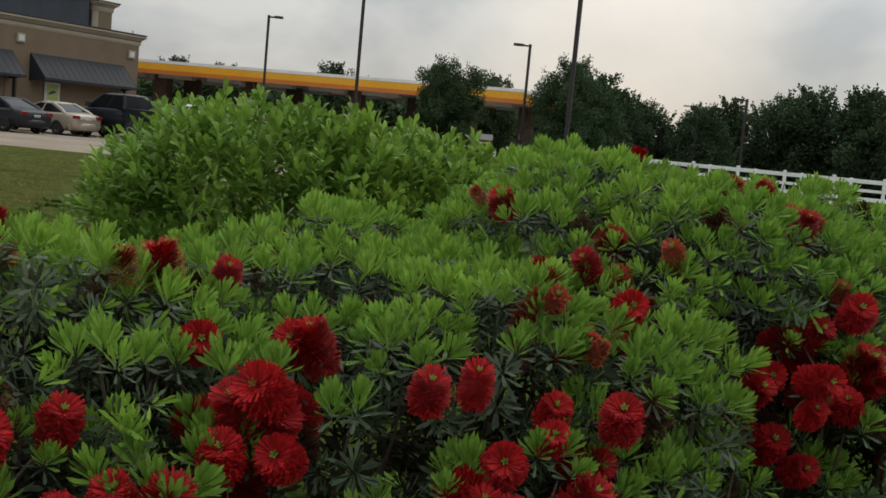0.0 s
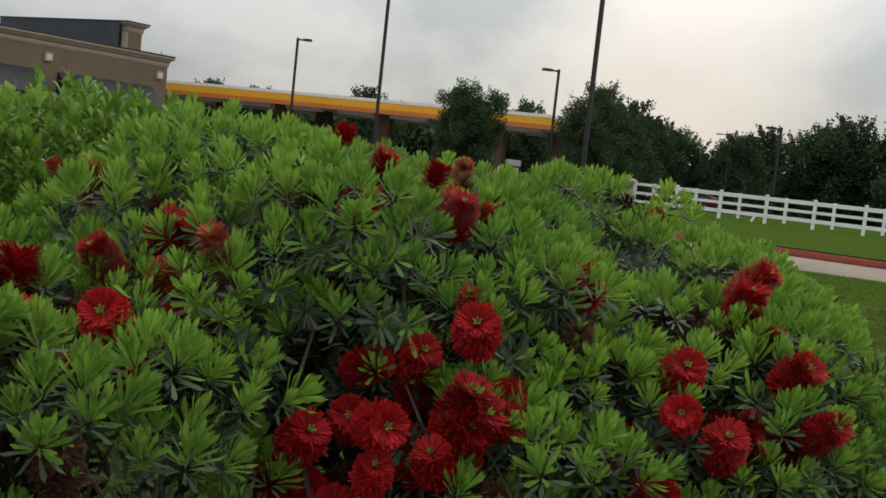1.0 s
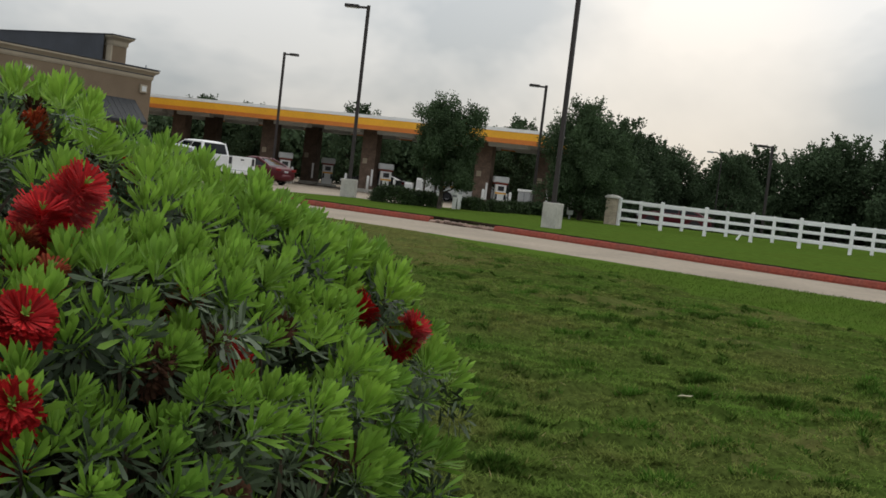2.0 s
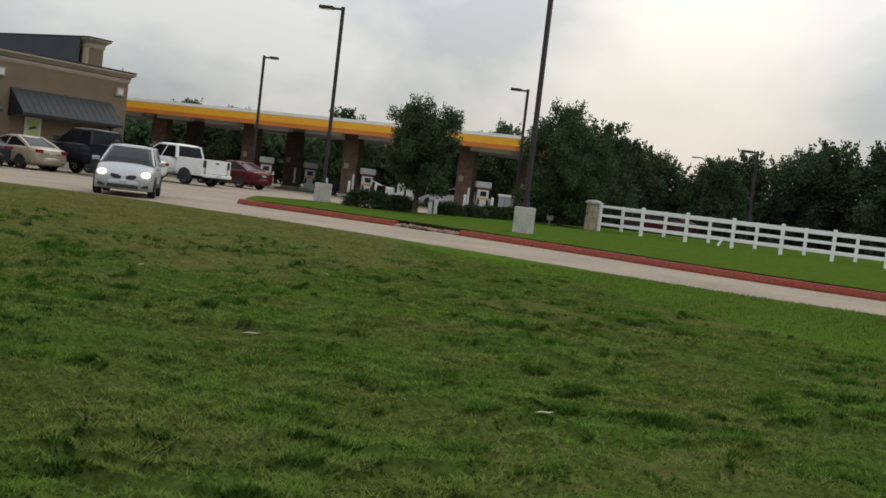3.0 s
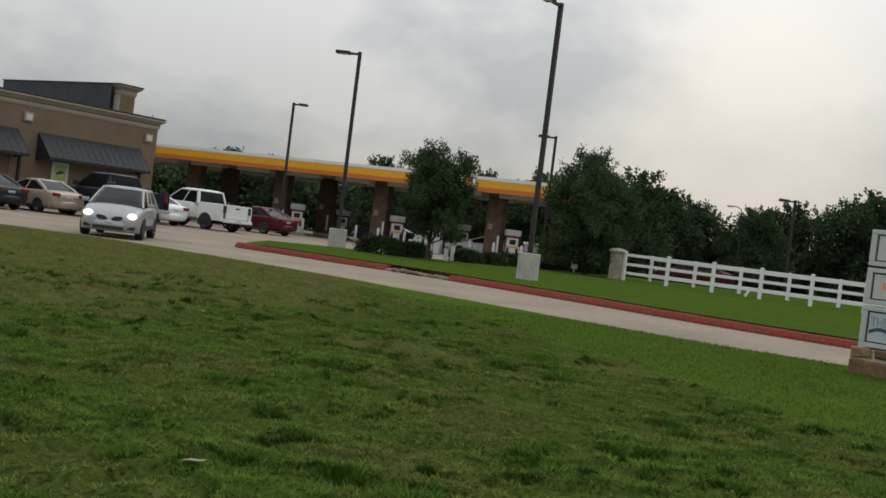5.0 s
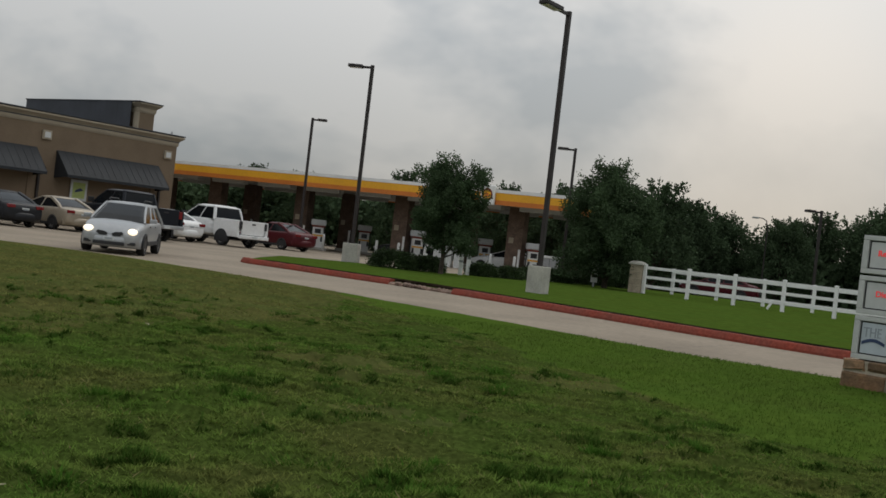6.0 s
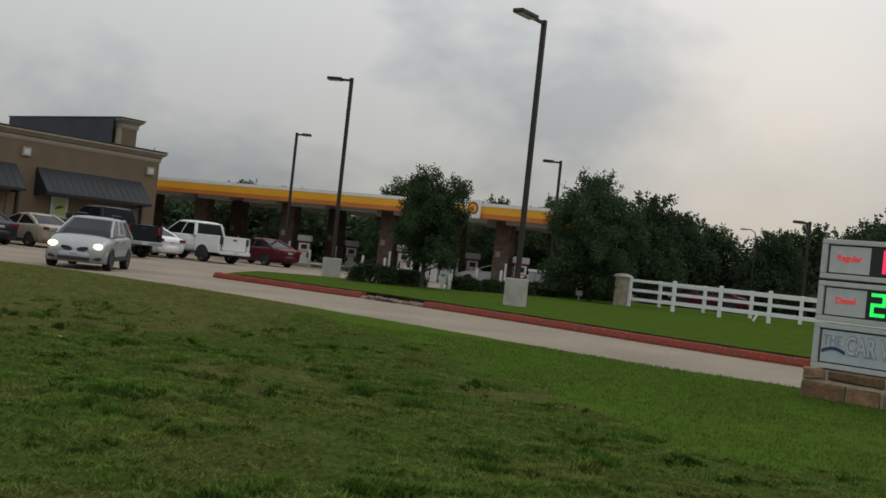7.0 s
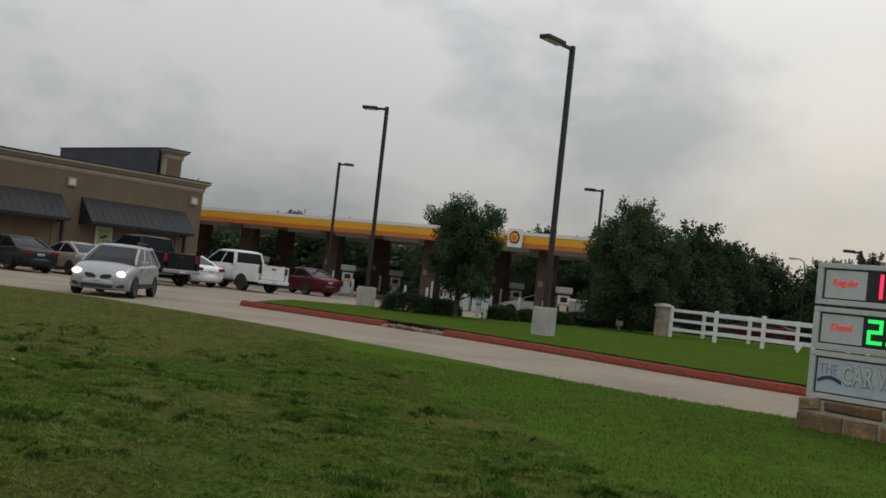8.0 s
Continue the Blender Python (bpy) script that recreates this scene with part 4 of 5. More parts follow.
for k, (x, y, s) in enumerate(far_rows):
    tree(x, y, FAR[k % 4], M_LEAFD, "tall dark green tree in the wood behind the station", "wood edge trees", s, rt.uniform(0, 360), -0.05)
# undergrowth that closes the foot of the wood
nu = np.random.RandomState(4)
n = 60000
px = nu.uniform(-75, 84, n)
py = np.where(px < 8, 97 + nu.normal(size=n) * 1.5, 84 - (px - 8) * 0.10 + nu.normal(size=n) * 1.2)
pz = np.where(px < 8, nu.uniform(0, 1, n) ** 0.8 * 4.3, np.abs(nu.normal(size=n)).clip(0, 2.2) * 1.6)
P = np.stack([px, py, pz], 1)
v, t, q = leaf_quads(P, nu.normal(size=(n, 3)) + [0, -0.3, 0.3], nu.uniform(0.45, 0.85, n), nu.uniform(0.25, 0.5, n), seed=5)
tagged(part("undergrowth", mesh_from("undergrowth", v, t, q, [M_LEAFD]), None), "dense dark undergrowth along the foot of the wood", "undergrowth", kind="stuff")

# ---- low hedge behind the verge ----
def hedge_bush(x, y, rx, ry, h, seed, rz=0):
    nr = np.random.RandomState(seed)
    o = thing("hedge_shrub", "low clipped dark green shrub behind the verge", "shrub", "hedge shrubs", at=(x, y, 0.10), rz=rz)
    bm = bmesh.new()
    for k in range(5):
        a = k * 1.26
        tube([(0, 0, -0.05), (math.cos(a) * rx * 0.4, math.sin(a) * ry * 0.4, h * 0.5), (math.cos(a) * rx * 0.7, math.sin(a) * ry * 0.7, h * 0.8)], [0.03, 0.02, 0.008], 5, bm)
    part("stem", bm, M_TWIG, o)
    n = 5200
    d = nr.normal(size=(n, 3))
    d /= np.linalg.norm(d, axis=1, keepdims=True)
    d[:, 2] = np.abs(d[:, 2])
    rr = nr.uniform(0.55, 1.04, (n, 1)) ** 0.5
    p = np.sign(d) * np.abs(d) ** 0.75 * rr * np.array([rx, ry, h]) * (1 + 0.08 * nr.normal(size=(n, 1)))
    v, t, q = leaf_quads(p, d + nr.normal(size=(n, 3)) * 0.6, nr.uniform(0.07, 0.14, n), nr.uniform(0.045, 0.08, n), seed=seed)
    part("foliage", mesh_from("foliage", v, t, q, [M_HEDGE]), None, o)


for k, (x, y, rx, ry, h) in enumerate(((-5.7, 47.0, 1.0, 0.6, 0.72), (-4.5, 48.2, 0.9, 0.6, 0.62), (-2.3, 51.0, 0.8, 0.5, 0.55), (-1.2, 52.6, 0.75, 0.5, 0.5), (-0.3, 55.0, 1.0, 0.6, 0.55),
                                       (0.8, 57.2, 1.0, 0.6, 0.6), (2.0, 59.4, 1.1, 0.6, 0.6), (3.2, 60.6, 1.1, 0.6, 0.62), (4.4, 61.4, 1.0, 0.6, 0.6))):
    hedge_bush(x, y, rx, ry, h, 60 + k, 50 if k > 0 else 20)

# ---- vehicles: x forward, origin under the middle ----
WHEEL = {}


def wheel(parent, x, y, r, w):
    key = (round(r, 3), round(w, 3))
    if key not in WHEEL:
        prof = [(r * 0.62, -w / 2), (r * 0.94, -w / 2), (r, -w / 2 + 0.03), (r, w / 2 - 0.03), (r * 0.94, w / 2), (r * 0.62, w / 2)]
        ty = loft([[(c * math.cos(a), d, c * math.sin(a)) for c, d in prof] for a in [k * math.tau / 24 for k in range(25)]], caps=False)
        bmesh.ops.remove_doubles(ty, verts=ty.verts[:], dist=1e-4)
        rim = bmesh.new()
        tube([(0, -w / 2 + 0.03, 0), (0, w / 2 - 0.03, 0)], r * 0.60, 20, rim)
        for k in range(5):
            for s in (-1, 1):
                box(0.05, -0.012, -0.035, r * 0.6, 0.012, 0.035, bm=rim, m=Matrix.Translation((0, s * (w / 2 - 0.02), 0)) @ Matrix.Rotation(k * math.tau / 5, 4, "Y"))
        dark = tube([(0, -w / 2 + 0.022, 0), (0, w / 2 - 0.022, 0)], r * 0.52, 20)
        WHEEL[key] = finish("tyre", ty, M_TYRE, True), finish("rim", rim, M_RIM), finish("hub_recess", dark, M_BLACKPL)
    t, rm, dk = WHEEL[key]
    o = part("wheel", t, None, parent, m=pose(x, y, r))
    part("rim", rm, None, o)
    part("hub_recess", dk, None, o)
    return o


def body_loft(stations, zb):
    """stations: x, half width, shoulder height, crown height."""
    rings = []
    for x, w, zs, zc, *b in stations:
        bz = b[0] if b else zb
        half = [(w * 0.80, bz), (w * 0.96, bz + 0.06), (w, bz + (zs - bz) * 0.40), (w * 0.995, bz + (zs - bz) * 0.68), (w * 0.96, zs - 0.03), (w * 0.88, zs + (zc - zs) * 0.35), (w * 0.45, zc)]
        rings.append([(x, y, z) for y, z in half] + [(x, -y, z) for y, z in half[::-1]])
    return loft(rings)


def rounded(ob, levels=2):
    md = ob.modifiers.new("rounding", "SUBSURF")
    md.levels = md.render_levels = levels
    return ob


def greenhouse(car, paint, xs, zs, w0, w1, bar=(0.0,), roof_t=0.05):
    """xs: rear base, rear top, front top, front base. Glass body with painted roof and pillars."""
    xr0, xr1, xf1, xf0 = xs
    z0, z1 = zs
    def ring(k):
        z = z0 + (z1 - z0) * k
        kk = max(k, 0.0) ** 1.15
        a, b = xr0 + (xr1 - xr0) * kk, xf0 + (xf1 - xf0) * kk
        w = w0 + (w1 - w0) * k
        return [(a, -w * 0.86, z), (a + 0.10, -w, z), (b - 0.16, -w, z), (b, -w * 0.80, z), (b + 0.02, 0, z), (b, w * 0.80, z), (b - 0.16, w, z), (a + 0.10, w, z), (a, w * 0.86, z), (a - 0.02, 0, z)]
    g = part("window_glass", loft([ring(k) for k in (0, 0.35, 0.7, 1.0)]), M_GLASS, car, smooth=False)
    top = ring(1.0)
    cx = (xr1 + xf1) / 2
    rings = []
    for s, dz in ((1.015, -0.06), (1.035, -0.02), (0.99, 0.02), (0.84, 0.058), (0.45, 0.08)):
        rings.append([((x - cx) * s + cx, y * s, z1 + dz) for x, y, z in top])
    part("roof", loft(rings), paint, car, smooth=True)
    for s in (-1, 1):
        def P(k, f):
            z = z0 + (z1 - z0) * k
            kk = max(k, 0.0) ** 1.15
            a, b = xr0 + (xr1 - xr0) * kk + 0.07, xf0 + (xf1 - xf0) * kk - 0.10
            return Vector((a + (b - a) * f, s * (w0 + (w1 - w0) * k) * (0.985 if 0 < f < 1 else 0.955), z))
        for f, r in ((0.0, 0.085), (1.0, 0.04), *((q, 0.035) for q in bar)):
            part("pillar", tube([P(-0.05, f), P(0.35, f), P(0.7, f), P(1.0, f)], r, 6), paint, car)
    return g


def bumper(xe, w, z0, z1, way, sweep=0.30, depth=0.16):
    """A bumper bowed in plan with a rounded section; way is 1 for the front, -1 for the rear."""
    rings = []
    zm, zh = (z0 + z1) / 2, (z1 - z0) / 2
    for k in range(13):
        f = -1 + k / 6
        x = xe - sweep * abs(f) ** 2.6
        rings.append([(way * (x - depth * (1 - a)), f * w, zm + zh * b) for a, b in ((0, -1), (0.7, -1), (0.95, -0.6), (1, 0), (0.95, 0.6), (0.7, 1), (0, 1))])
    return loft(rings)


def oval(a, b, c):
    bm = bmesh.new()
    bmesh.ops.create_uvsphere(bm, u_segments=14, v_segments=8, radius=1.0)
    bmesh.ops.transform(bm, matrix=Matrix.Diagonal((a, b, c, 1)), verts=bm.verts[:])
    return bm


def extras(car, paint, L, W, rear, front, tail_z, head_z, lit=False, plate=True):
    for s in (-1, 1):
        part("tail_lamp", box(-0.06, -0.17, -0.07, 0.06, 0.17, 0.07, 0.025), M_TAIL, car, m=pose(rear[0], s * rear[1], tail_z))
        part("headlamp", oval(0.10, 0.145, 0.095), M_HEADL if lit else M_CLEAR, car, "lit headlamp" if lit else "", m=pose(front[0], s * front[1], head_z, 0, 0, -s * 14))
        part("mirror", box(-0.07, -0.11, -0.06, 0.07, 0.11, 0.06, 0.03), paint, car, m=pose(front[2], s * (W / 2 + 0.08), head_z + 0.36))
    if plate:
        p = part("number_plate", box(rear[0] - 0.05, -0.16, tail_z - 0.20, rear[0] - 0.025, 0.16, tail_z - 0.05), M_PLATE, car)
        part("plate_bar", box(rear[0] - 0.054, -0.11, tail_z - 0.15, rear[0] - 0.0505, 0.11, tail_z - 0.10), M_GREYTX, p)


def arches(car, xs, y, r):
    for x in xs:
        for s in (-1, 1):
            pts = [(x + r * math.cos(a), r * math.sin(a)) for a in [math.pi * k / 14 for k in range(15)]]
            o = s * y
            part("wheel_arch", loft([[(a, o - s * 0.12, b + r * 0.80) for a, b in pts] + [(x - r, o - s * 0.12, 0.22), (x + r, o - s * 0.12, 0.22)], [(a, o + s * 0.006, b + r * 0.80) for a, b in pts] + [(x - r, o + s * 0.006, 0.22), (x + r, o + s * 0.006, 0.22)]]), M_BLACKPL, car)


def sedan(x, y, heading, colour, label, L=4.8, W=1.82, H=1.46):
    c = thing("car", label, "car", "parked cars", at=(x, y, 0.0), rz=heading)
    p, h, w = M_CARS[colour], L / 2, W / 2
    rounded(part("body", body_loft([(-h, w * .80, .74, .76, .38), (-h + .08, w * .90, .93, .97, .28), (-h + .35, w * .97, 1.0, 1.05), (-h + .95, w, .98, 1.04), (0, w, .95, 1.0), (h - 1.35, w, .93, 1.0), (h - .7, w * .98, .83, .92), (h - .2, w * .90, .68, .74, .24), (h, w * .74, .52, .55, .30)], .20), p, c, smooth=True))
    greenhouse(c, p, (-h + .50, -h + 1.60, h - 2.35, h - 1.20), (.94, H - .08), w * .90, w * .68, (.52,))
    part("rear_bumper", bumper(h + .05, w * .94, .27, .60, -1), p, c, smooth=True)
    part("front_bumper", bumper(h + .04, w * .93, .22, .50, 1, 0.40), p, c, smooth=True)
    part("grille", box(h - .03, -.42, .47, h + .045, .42, .62, .02), M_BLACKPL, c)
    part("trunk_seam", box(-h + .005, -w * .7, .735, -h + .06, w * .7, .745), M_BLACKPL, c)
    extras(c, p, L, W, (-h + .06, w * .70), (h - .12, w * .68, h - 1.75), .85, .62)
    arches(c, (-h + 1.0, h - .95), w, .36)
    for xx in (-h + 1.0, h - .95):
        for s in (-1, 1):
            wheel(c, xx, s * (w - .10), .325, .22)
    for s in (-1, 1):
        for xx in (-.15, .95):
            part("door_handle", box(xx - .10, s * w - .02, .82, xx + .10, s * w + .025, .86, .008), p, c)
        part("sill", box(-h + 1.4, s * (w - .04) - .03, .20, h - 1.35, s * (w - .04) + .03, .32, .01), M_BLACKPL, c)
    return c


def wagon(x, y, heading, colour, label, lit=True):
    L, W, H = 4.38, 1.78, 1.56
    c = thing("car", label, "car", "", at=(x, y, 0.0), rz=heading)
    p, h, w = M_CARS[colour], L / 2, W / 2
    rounded(part("body", body_loft([(-h, w * .86, .80, .82, .38), (-h + .10, w * .94, 1.0, 1.04, .28), (-h + .8, w, 1.02, 1.06), (0, w, .98, 1.02), (h - 1.2, w, .95, 1.02), (h - .6, w * .97, .88, .97), (h - .2, w * .90, .74, .82, .24), (h, w * .74, .56, .60, .28)], .22), p, c, smooth=True))
    greenhouse(c, p, (-h + .08, -h + .62, h - 2.05, h - .95), (.97, H - .08), w * .91, w * .70, (.36, .66))
    part("rear_bumper", bumper(h + .06, w * .95, .28, .62, -1), p, c, smooth=True)
    part("front_bumper", bumper(h + .05, w * .94, .20, .56, 1, 0.42, 0.3), p, c, smooth=True)
    for s in (-1, 1):
        part("grille_opening", loft([[(xx, s * a, b) for a, b in ((.06, .585), (.16, .640), (.34, .655), (.38, .60), (.28, .535), (.09, .525))] for xx in (h - .25, h + .02)]), M_BLACKPL, c, "dark kidney-shaped grille opening")
        part("fog_recess", box(h - .20, s * .62 - .11, .29, h - .06, s * .62 + .11, .38, .02), M_BLACKPL, c)
    part("lower_grille", box(h - .06, -.44, .26, h + .056, .44, .36, .02), M_BLACKPL, c)
    plate = part("front_plate", box(h + .045, -.16, .395, h + .07, .16, .485), M_PLATE, c)
    part("plate_bar", box(h + .0705, -.11, .42, h + .074, .11, .46), M_GREYTX, plate)
    extras(c, p, L, W, (-h + .06, w * .74), (h - .10, w * .70, h - 1.45), .98, .68, lit)
    arches(c, (-h + .85, h - .90), w, .37)
    for xx in (-h + .85, h - .90):
        for s in (-1, 1):
            wheel(c, xx, s * (w - .10), .325, .22)
    for s in (-1, 1):
        part("side_cladding", box(-h + 1.25, s * w - .03, .30, h - 1.32, s * w + .012, .42, .01), M_BLACKPL, c)
        part("roof_rack", tube([(-h + .75, s * .52, H), (-h + .8, s * .52, H + .07), (h - 2.2, s * .52, H + .07), (h - 2.15, s * .52, H)], .018, 6), M_BLACKPL, c)
        for xx in (-.35, .60):
            part("door_handle", box(xx - .10, s * w - .02, .84, xx + .10, s * w + .025, .88, .008), p, c)
    return c


def pickup(x, y, heading, colour, label, H=1.93, lift=0.0):
    L, W = 5.85, 2.02
    c = thing("pickup_truck", label, "pickup truck", "parked cars", at=(x, y, 0.0), rz=heading)
    p, h, w = M_CARS[colour], L / 2, W / 2
    z = lift
    rounded(part("body", body_loft([(-h + 1.75, w * .98, 1.28 + z, 1.29 + z), (-h + 2.6, w, 1.28 + z, 1.30 + z), (h - 1.9, w, 1.25 + z, 1.29 + z), (h - 1.0, w * .99, 1.16 + z, 1.26 + z), (h - .25, w * .95, 1.05 + z, 1.15 + z, .45 + z), (h, w * .86, .85 + z, .92 + z, .45 + z)], .42 + z), p, c, smooth=True))
    greenhouse(c, p, (-h + 1.80, -h + 1.98, h - 2.50, h - 1.62), (1.26 + z, H - .06 + z), w * .92, w * .79, (.46,))
    for s in (-1, 1):
        part("bed_side", loft([[(xx, s * (w - a), b + z) for a, b in ((.02, .50), (0, .75), (.02, 1.30), (.14, 1.32), (.16, .50))] for xx in (-h + .04, -h + 1.742)]), p, c)
        part("tail_lamp", box(-h + .0, s * (w - .20) - .09, .92 + z, -h + .10, s * (w - .20) + .09, 1.26 + z, .02), M_TAIL if colour != "white" else M_BLACKPL, c, "dark vertical tail lamp")
        part("headlamp", box(h - .16, s * w * .70 - .17, .78 + z, h + .02, s * w * .70 + .17, .98 + z, .03), M_CLEAR, c)
        part("mirror", box(-.07, -.13, -.12, .07, .13, .12, .03), M_BLACKPL, c, m=pose(h - 1.95, s * (w + .14), 1.38 + z))
        for xx in (.15, 1.05):
            part("door_handle", box(xx - .10, s * w - .02, .98 + z, xx + .10, s * w + .02, 1.02 + z, .008), p, c)
    part("bed_floor", box(-h + .08, -w + .17, .60 + z, -h + 1.742, w - .17, .66 + z), M_BLACKPL, c)
    part("tailgate", box(-h + .0, -w + .30, .64 + z, -h + .09, w - .30, 1.32 + z, .02), p, c)
    part("tailgate_handle", box(-h - .012, -.12, 1.13 + z, -h + .02, .12, 1.20 + z, .01), M_BLACKPL, c)
    part("rear_bumper", box(-h - .16, -w * .92, .45 + z, -h + .02, w * .92, .62 + z, .04), M_STEEL if colour != "white" else p, c)
    part("number_plate", box(-h - .175, -.16, .47 + z, -h - .162, .16, .60 + z), M_PLATE, c)
    part("front_bumper", box(h - .12, -w * .92, .42 + z, h + .10, w * .92, .64 + z, .05), M_STEEL, c)
    part("grille", box(h - .10, -.58, .68 + z, h + .03, .58, 1.02 + z, .03), M_BLACKPL, c)
    part("frame_rail", box(-h + .2, -.45, .38 + z, h - .3, .45, .50 + z), M_BLACKPL, c)
    part("axle", tube([(-h + 1.15, -w + .2, .39), (-h + 1.15, w - .2, .39)], .07), M_BLACKPL, c)
    arches(c, (-h + 1.15, h - .98), w + .004, .46 + z * .5)
    for xx in (-h + 1.15, h - .98):
        for s in (-1, 1):
            wheel(c, xx, s * (w - .13), .39 + z * .25, .27)
    return c


HEAD = math.degrees(math.atan2(0.48, -0.877))   # cars stand square to the long wall
hd = Vector((math.cos(radians(HEAD)), math.sin(radians(HEAD)), 0))
lf = Vector((-hd.y, hd.x, 0))


def park(wx, wy, L, W, off, back):
    """The middle of a car whose rear wheel on its left side stands at (wx, wy)."""
    wx, wy = 2.8 + 1.07 * (wx - 2.8), 2.0 + 1.07 * (wy - 2.0)
    p = Vector((wx, wy, 0)) + hd * (L / 2 - back) - lf * (W / 2 - off)
    return p.x + 0.42, p.y


pickup(*park(-15.3, 51.0, 5.85, 2.02, .13, 1.15), HEAD, "white", "white crew-cab pickup truck parked with its tail to the drive")
pickup(*park(-17.3, 45.3, 5.85, 2.02, .13, 1.15), HEAD, "navy", "dark lifted pickup truck parked between two saloons", H=1.95, lift=0.12)
sedan(*park(-20.4, 44.5, 4.8, 1.82, .1, 1.0), HEAD, "tan", "beige saloon car parked nose to the store")
sedan(*park(-21.7, 42.1, 4.8, 1.82, .1, 1.0), HEAD, "black", "black saloon car parked nose to the store")
sedan(*park(-17.5, 49.3, 4.7, 1.8, .1, 1.0), HEAD, "white", "white saloon car parked between two pickup trucks", L=4.7, W=1.80)
sedan(*park(-14.1, 56.8, 4.8, 1.82, .1, 1.0), HEAD, "maroon", "dark red saloon car parked behind the verge")
sedan(*park(-23.0, 39.7, 4.8, 1.82, .1, 1.0), HEAD, "white", "white saloon car at the end of the parking row")
for o in [q for q in scene.objects if q.parent is None and q.name.split(".")[0] in ("car", "pickup_truck")]:
    o.scale = (1.05, 1.05, 1.05)
wagon(-11.5, 33.2, -75, "silver", "silver hatchback with lit headlamps on the driveway")
sedan(10.4, 70.5, 168, "maroon", "dark red car standing beyond the white fences")
sedan(-3.0, 71.2, 164, "white", "white car standing at the pumps under the canopy")
sedan(-9.8, 73.0, 164, "black", "dark car standing at the pumps under the canopy")

# ---- flowering bushes ----
def shoot_arrays(seed, n_new, n_old, size):
    """One leafy shoot along +z: a collar of old leaves, and a cup of blunt new ones at the tip."""
    r = np.random.RandomState(seed)
    pos, ax, ln, wd, new_ = [], [], [], [], []
    n = n_new + n_old
    for k in range(n):
        f = k / (n - 1)
        fresh = k >= n_old
        a = k * 2.399963 + r.uniform(-0.3, 0.3)
        if fresh:
            g = (k - n_old) / max(1, n_new - 1)
            tilt = radians(54 - 48 * g + r.uniform(-8, 8))
            ln.append(size * r.uniform(0.62, 0.78) * (1.0 - 0.25 * g))
            wd.append(size * r.uniform(0.100, 0.128))
        else:
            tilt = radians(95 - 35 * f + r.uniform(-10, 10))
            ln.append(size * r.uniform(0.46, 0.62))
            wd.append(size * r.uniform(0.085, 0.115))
        pos.append((0.006 * math.cos(a), 0.006 * math.sin(a), size * (0.02 + 0.62 * f)))
        ax.append((math.sin(tilt) * math.cos(a), math.sin(tilt) * math.sin(a), math.cos(tilt)))
        new_.append(fresh)
    v, t, q = leaf_arrays(np.array(pos), np.array(ax), np.array(ln), np.array(wd), droop=-0.05, seed=seed)
    nm = np.array(new_).astype(int)
    return v, t, q, np.concatenate([nm, nm]), nm


def brush_mesh(seed, length, radius, material, n=1150):
    """A bottlebrush flower along +z: fine stamens set round a spike, small leaves at its end."""
    r = np.random.RandomState(seed)
    f = r.uniform(0, 1, n)
    a = r.uniform(0, math.tau, n)
    env = radius * (0.80 + 0.25 * np.sin(np.pi * np.clip(f + 0.08, 0, 1))) * r.uniform(0.78, 1.08, n)
    base = np.stack([0.006 * np.cos(a), 0.006 * np.sin(a), f * length], 1)
    lean = 0.18 + 0.75 * (f - 0.35)
    tip_ = np.stack([np.cos(a) * env, np.sin(a) * env, f * length + lean * env], 1) + r.normal(size=(n, 3)) * 0.003
    sd = np.stack([-np.sin(a), np.cos(a), np.zeros(n)], 1) * 0.0024
    v = np.empty((n, 3, 3))
    v[:, 0], v[:, 1], v[:, 2] = base, tip_ + sd, tip_ - sd
    tri = (np.arange(n) * 3)[:, None] + np.array([0, 1, 2])
    V = v.reshape(-1, 3)
    k = 5
    aa = np.arange(k) * math.tau / k
    lv, lt, lq = leaf_arrays(np.tile([[0, 0, length]], (k, 1)), np.stack([np.cos(aa) * 0.7, np.sin(aa) * 0.7, np.ones(k) * 1.6], 1), 0.020, 0.006, seed=seed)
    lt, lq = lt + len(V), lq + len(V)
    return mesh_from("flower", np.concatenate([V, lv]), np.concatenate([tri, lt]), lq, [material, M_NEWLEAF], np.concatenate([np.zeros(n, int), np.ones(len(lt), int)]), np.ones(len(lq), int))


def aim(p, d, spin, s):
    q = Vector(d).to_track_quat("Z", "Y")
    return Matrix.Translation(p) @ q.to_matrix().to_4x4() @ Matrix.Rotation(spin, 4, "Z") @ Matrix.Diagonal((s, s, s, 1))


SHOOTS = [shoot_arrays(100 + k, nn, no, 0.088) for k, (nn, no) in enumerate(((30, 8), (34, 7), (24, 10), (27, 9), (6, 18), (4, 20), (0, 22), (0, 26), (0, 24)))]
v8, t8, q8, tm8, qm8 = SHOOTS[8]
SHOOTS[8] = v8, t8, q8, tm8 + 2, qm8 + 2      # dead brown leaves of the inside, near-black for the shade in there
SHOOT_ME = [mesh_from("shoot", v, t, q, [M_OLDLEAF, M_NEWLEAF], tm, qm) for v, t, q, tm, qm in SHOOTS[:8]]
FLOWER = [brush_mesh(200 + k, l, r, M_BRUSH) for k, (l, r) in enumerate(((0.100, 0.050), (0.085, 0.052), (0.11, 0.048), (0.09, 0.047)))]
SPENT = [brush_mesh(230 + k, l, r, M_SPENT, 320) for k, (l, r) in enumerate(((0.07, 0.026), (0.055, 0.022)))]
FADED = [brush_mesh(220 + k, l, r, M_BRUSHO, 600) for k, (l, r) in enumerate(((0.075, 0.030), (0.06, 0.034)))]


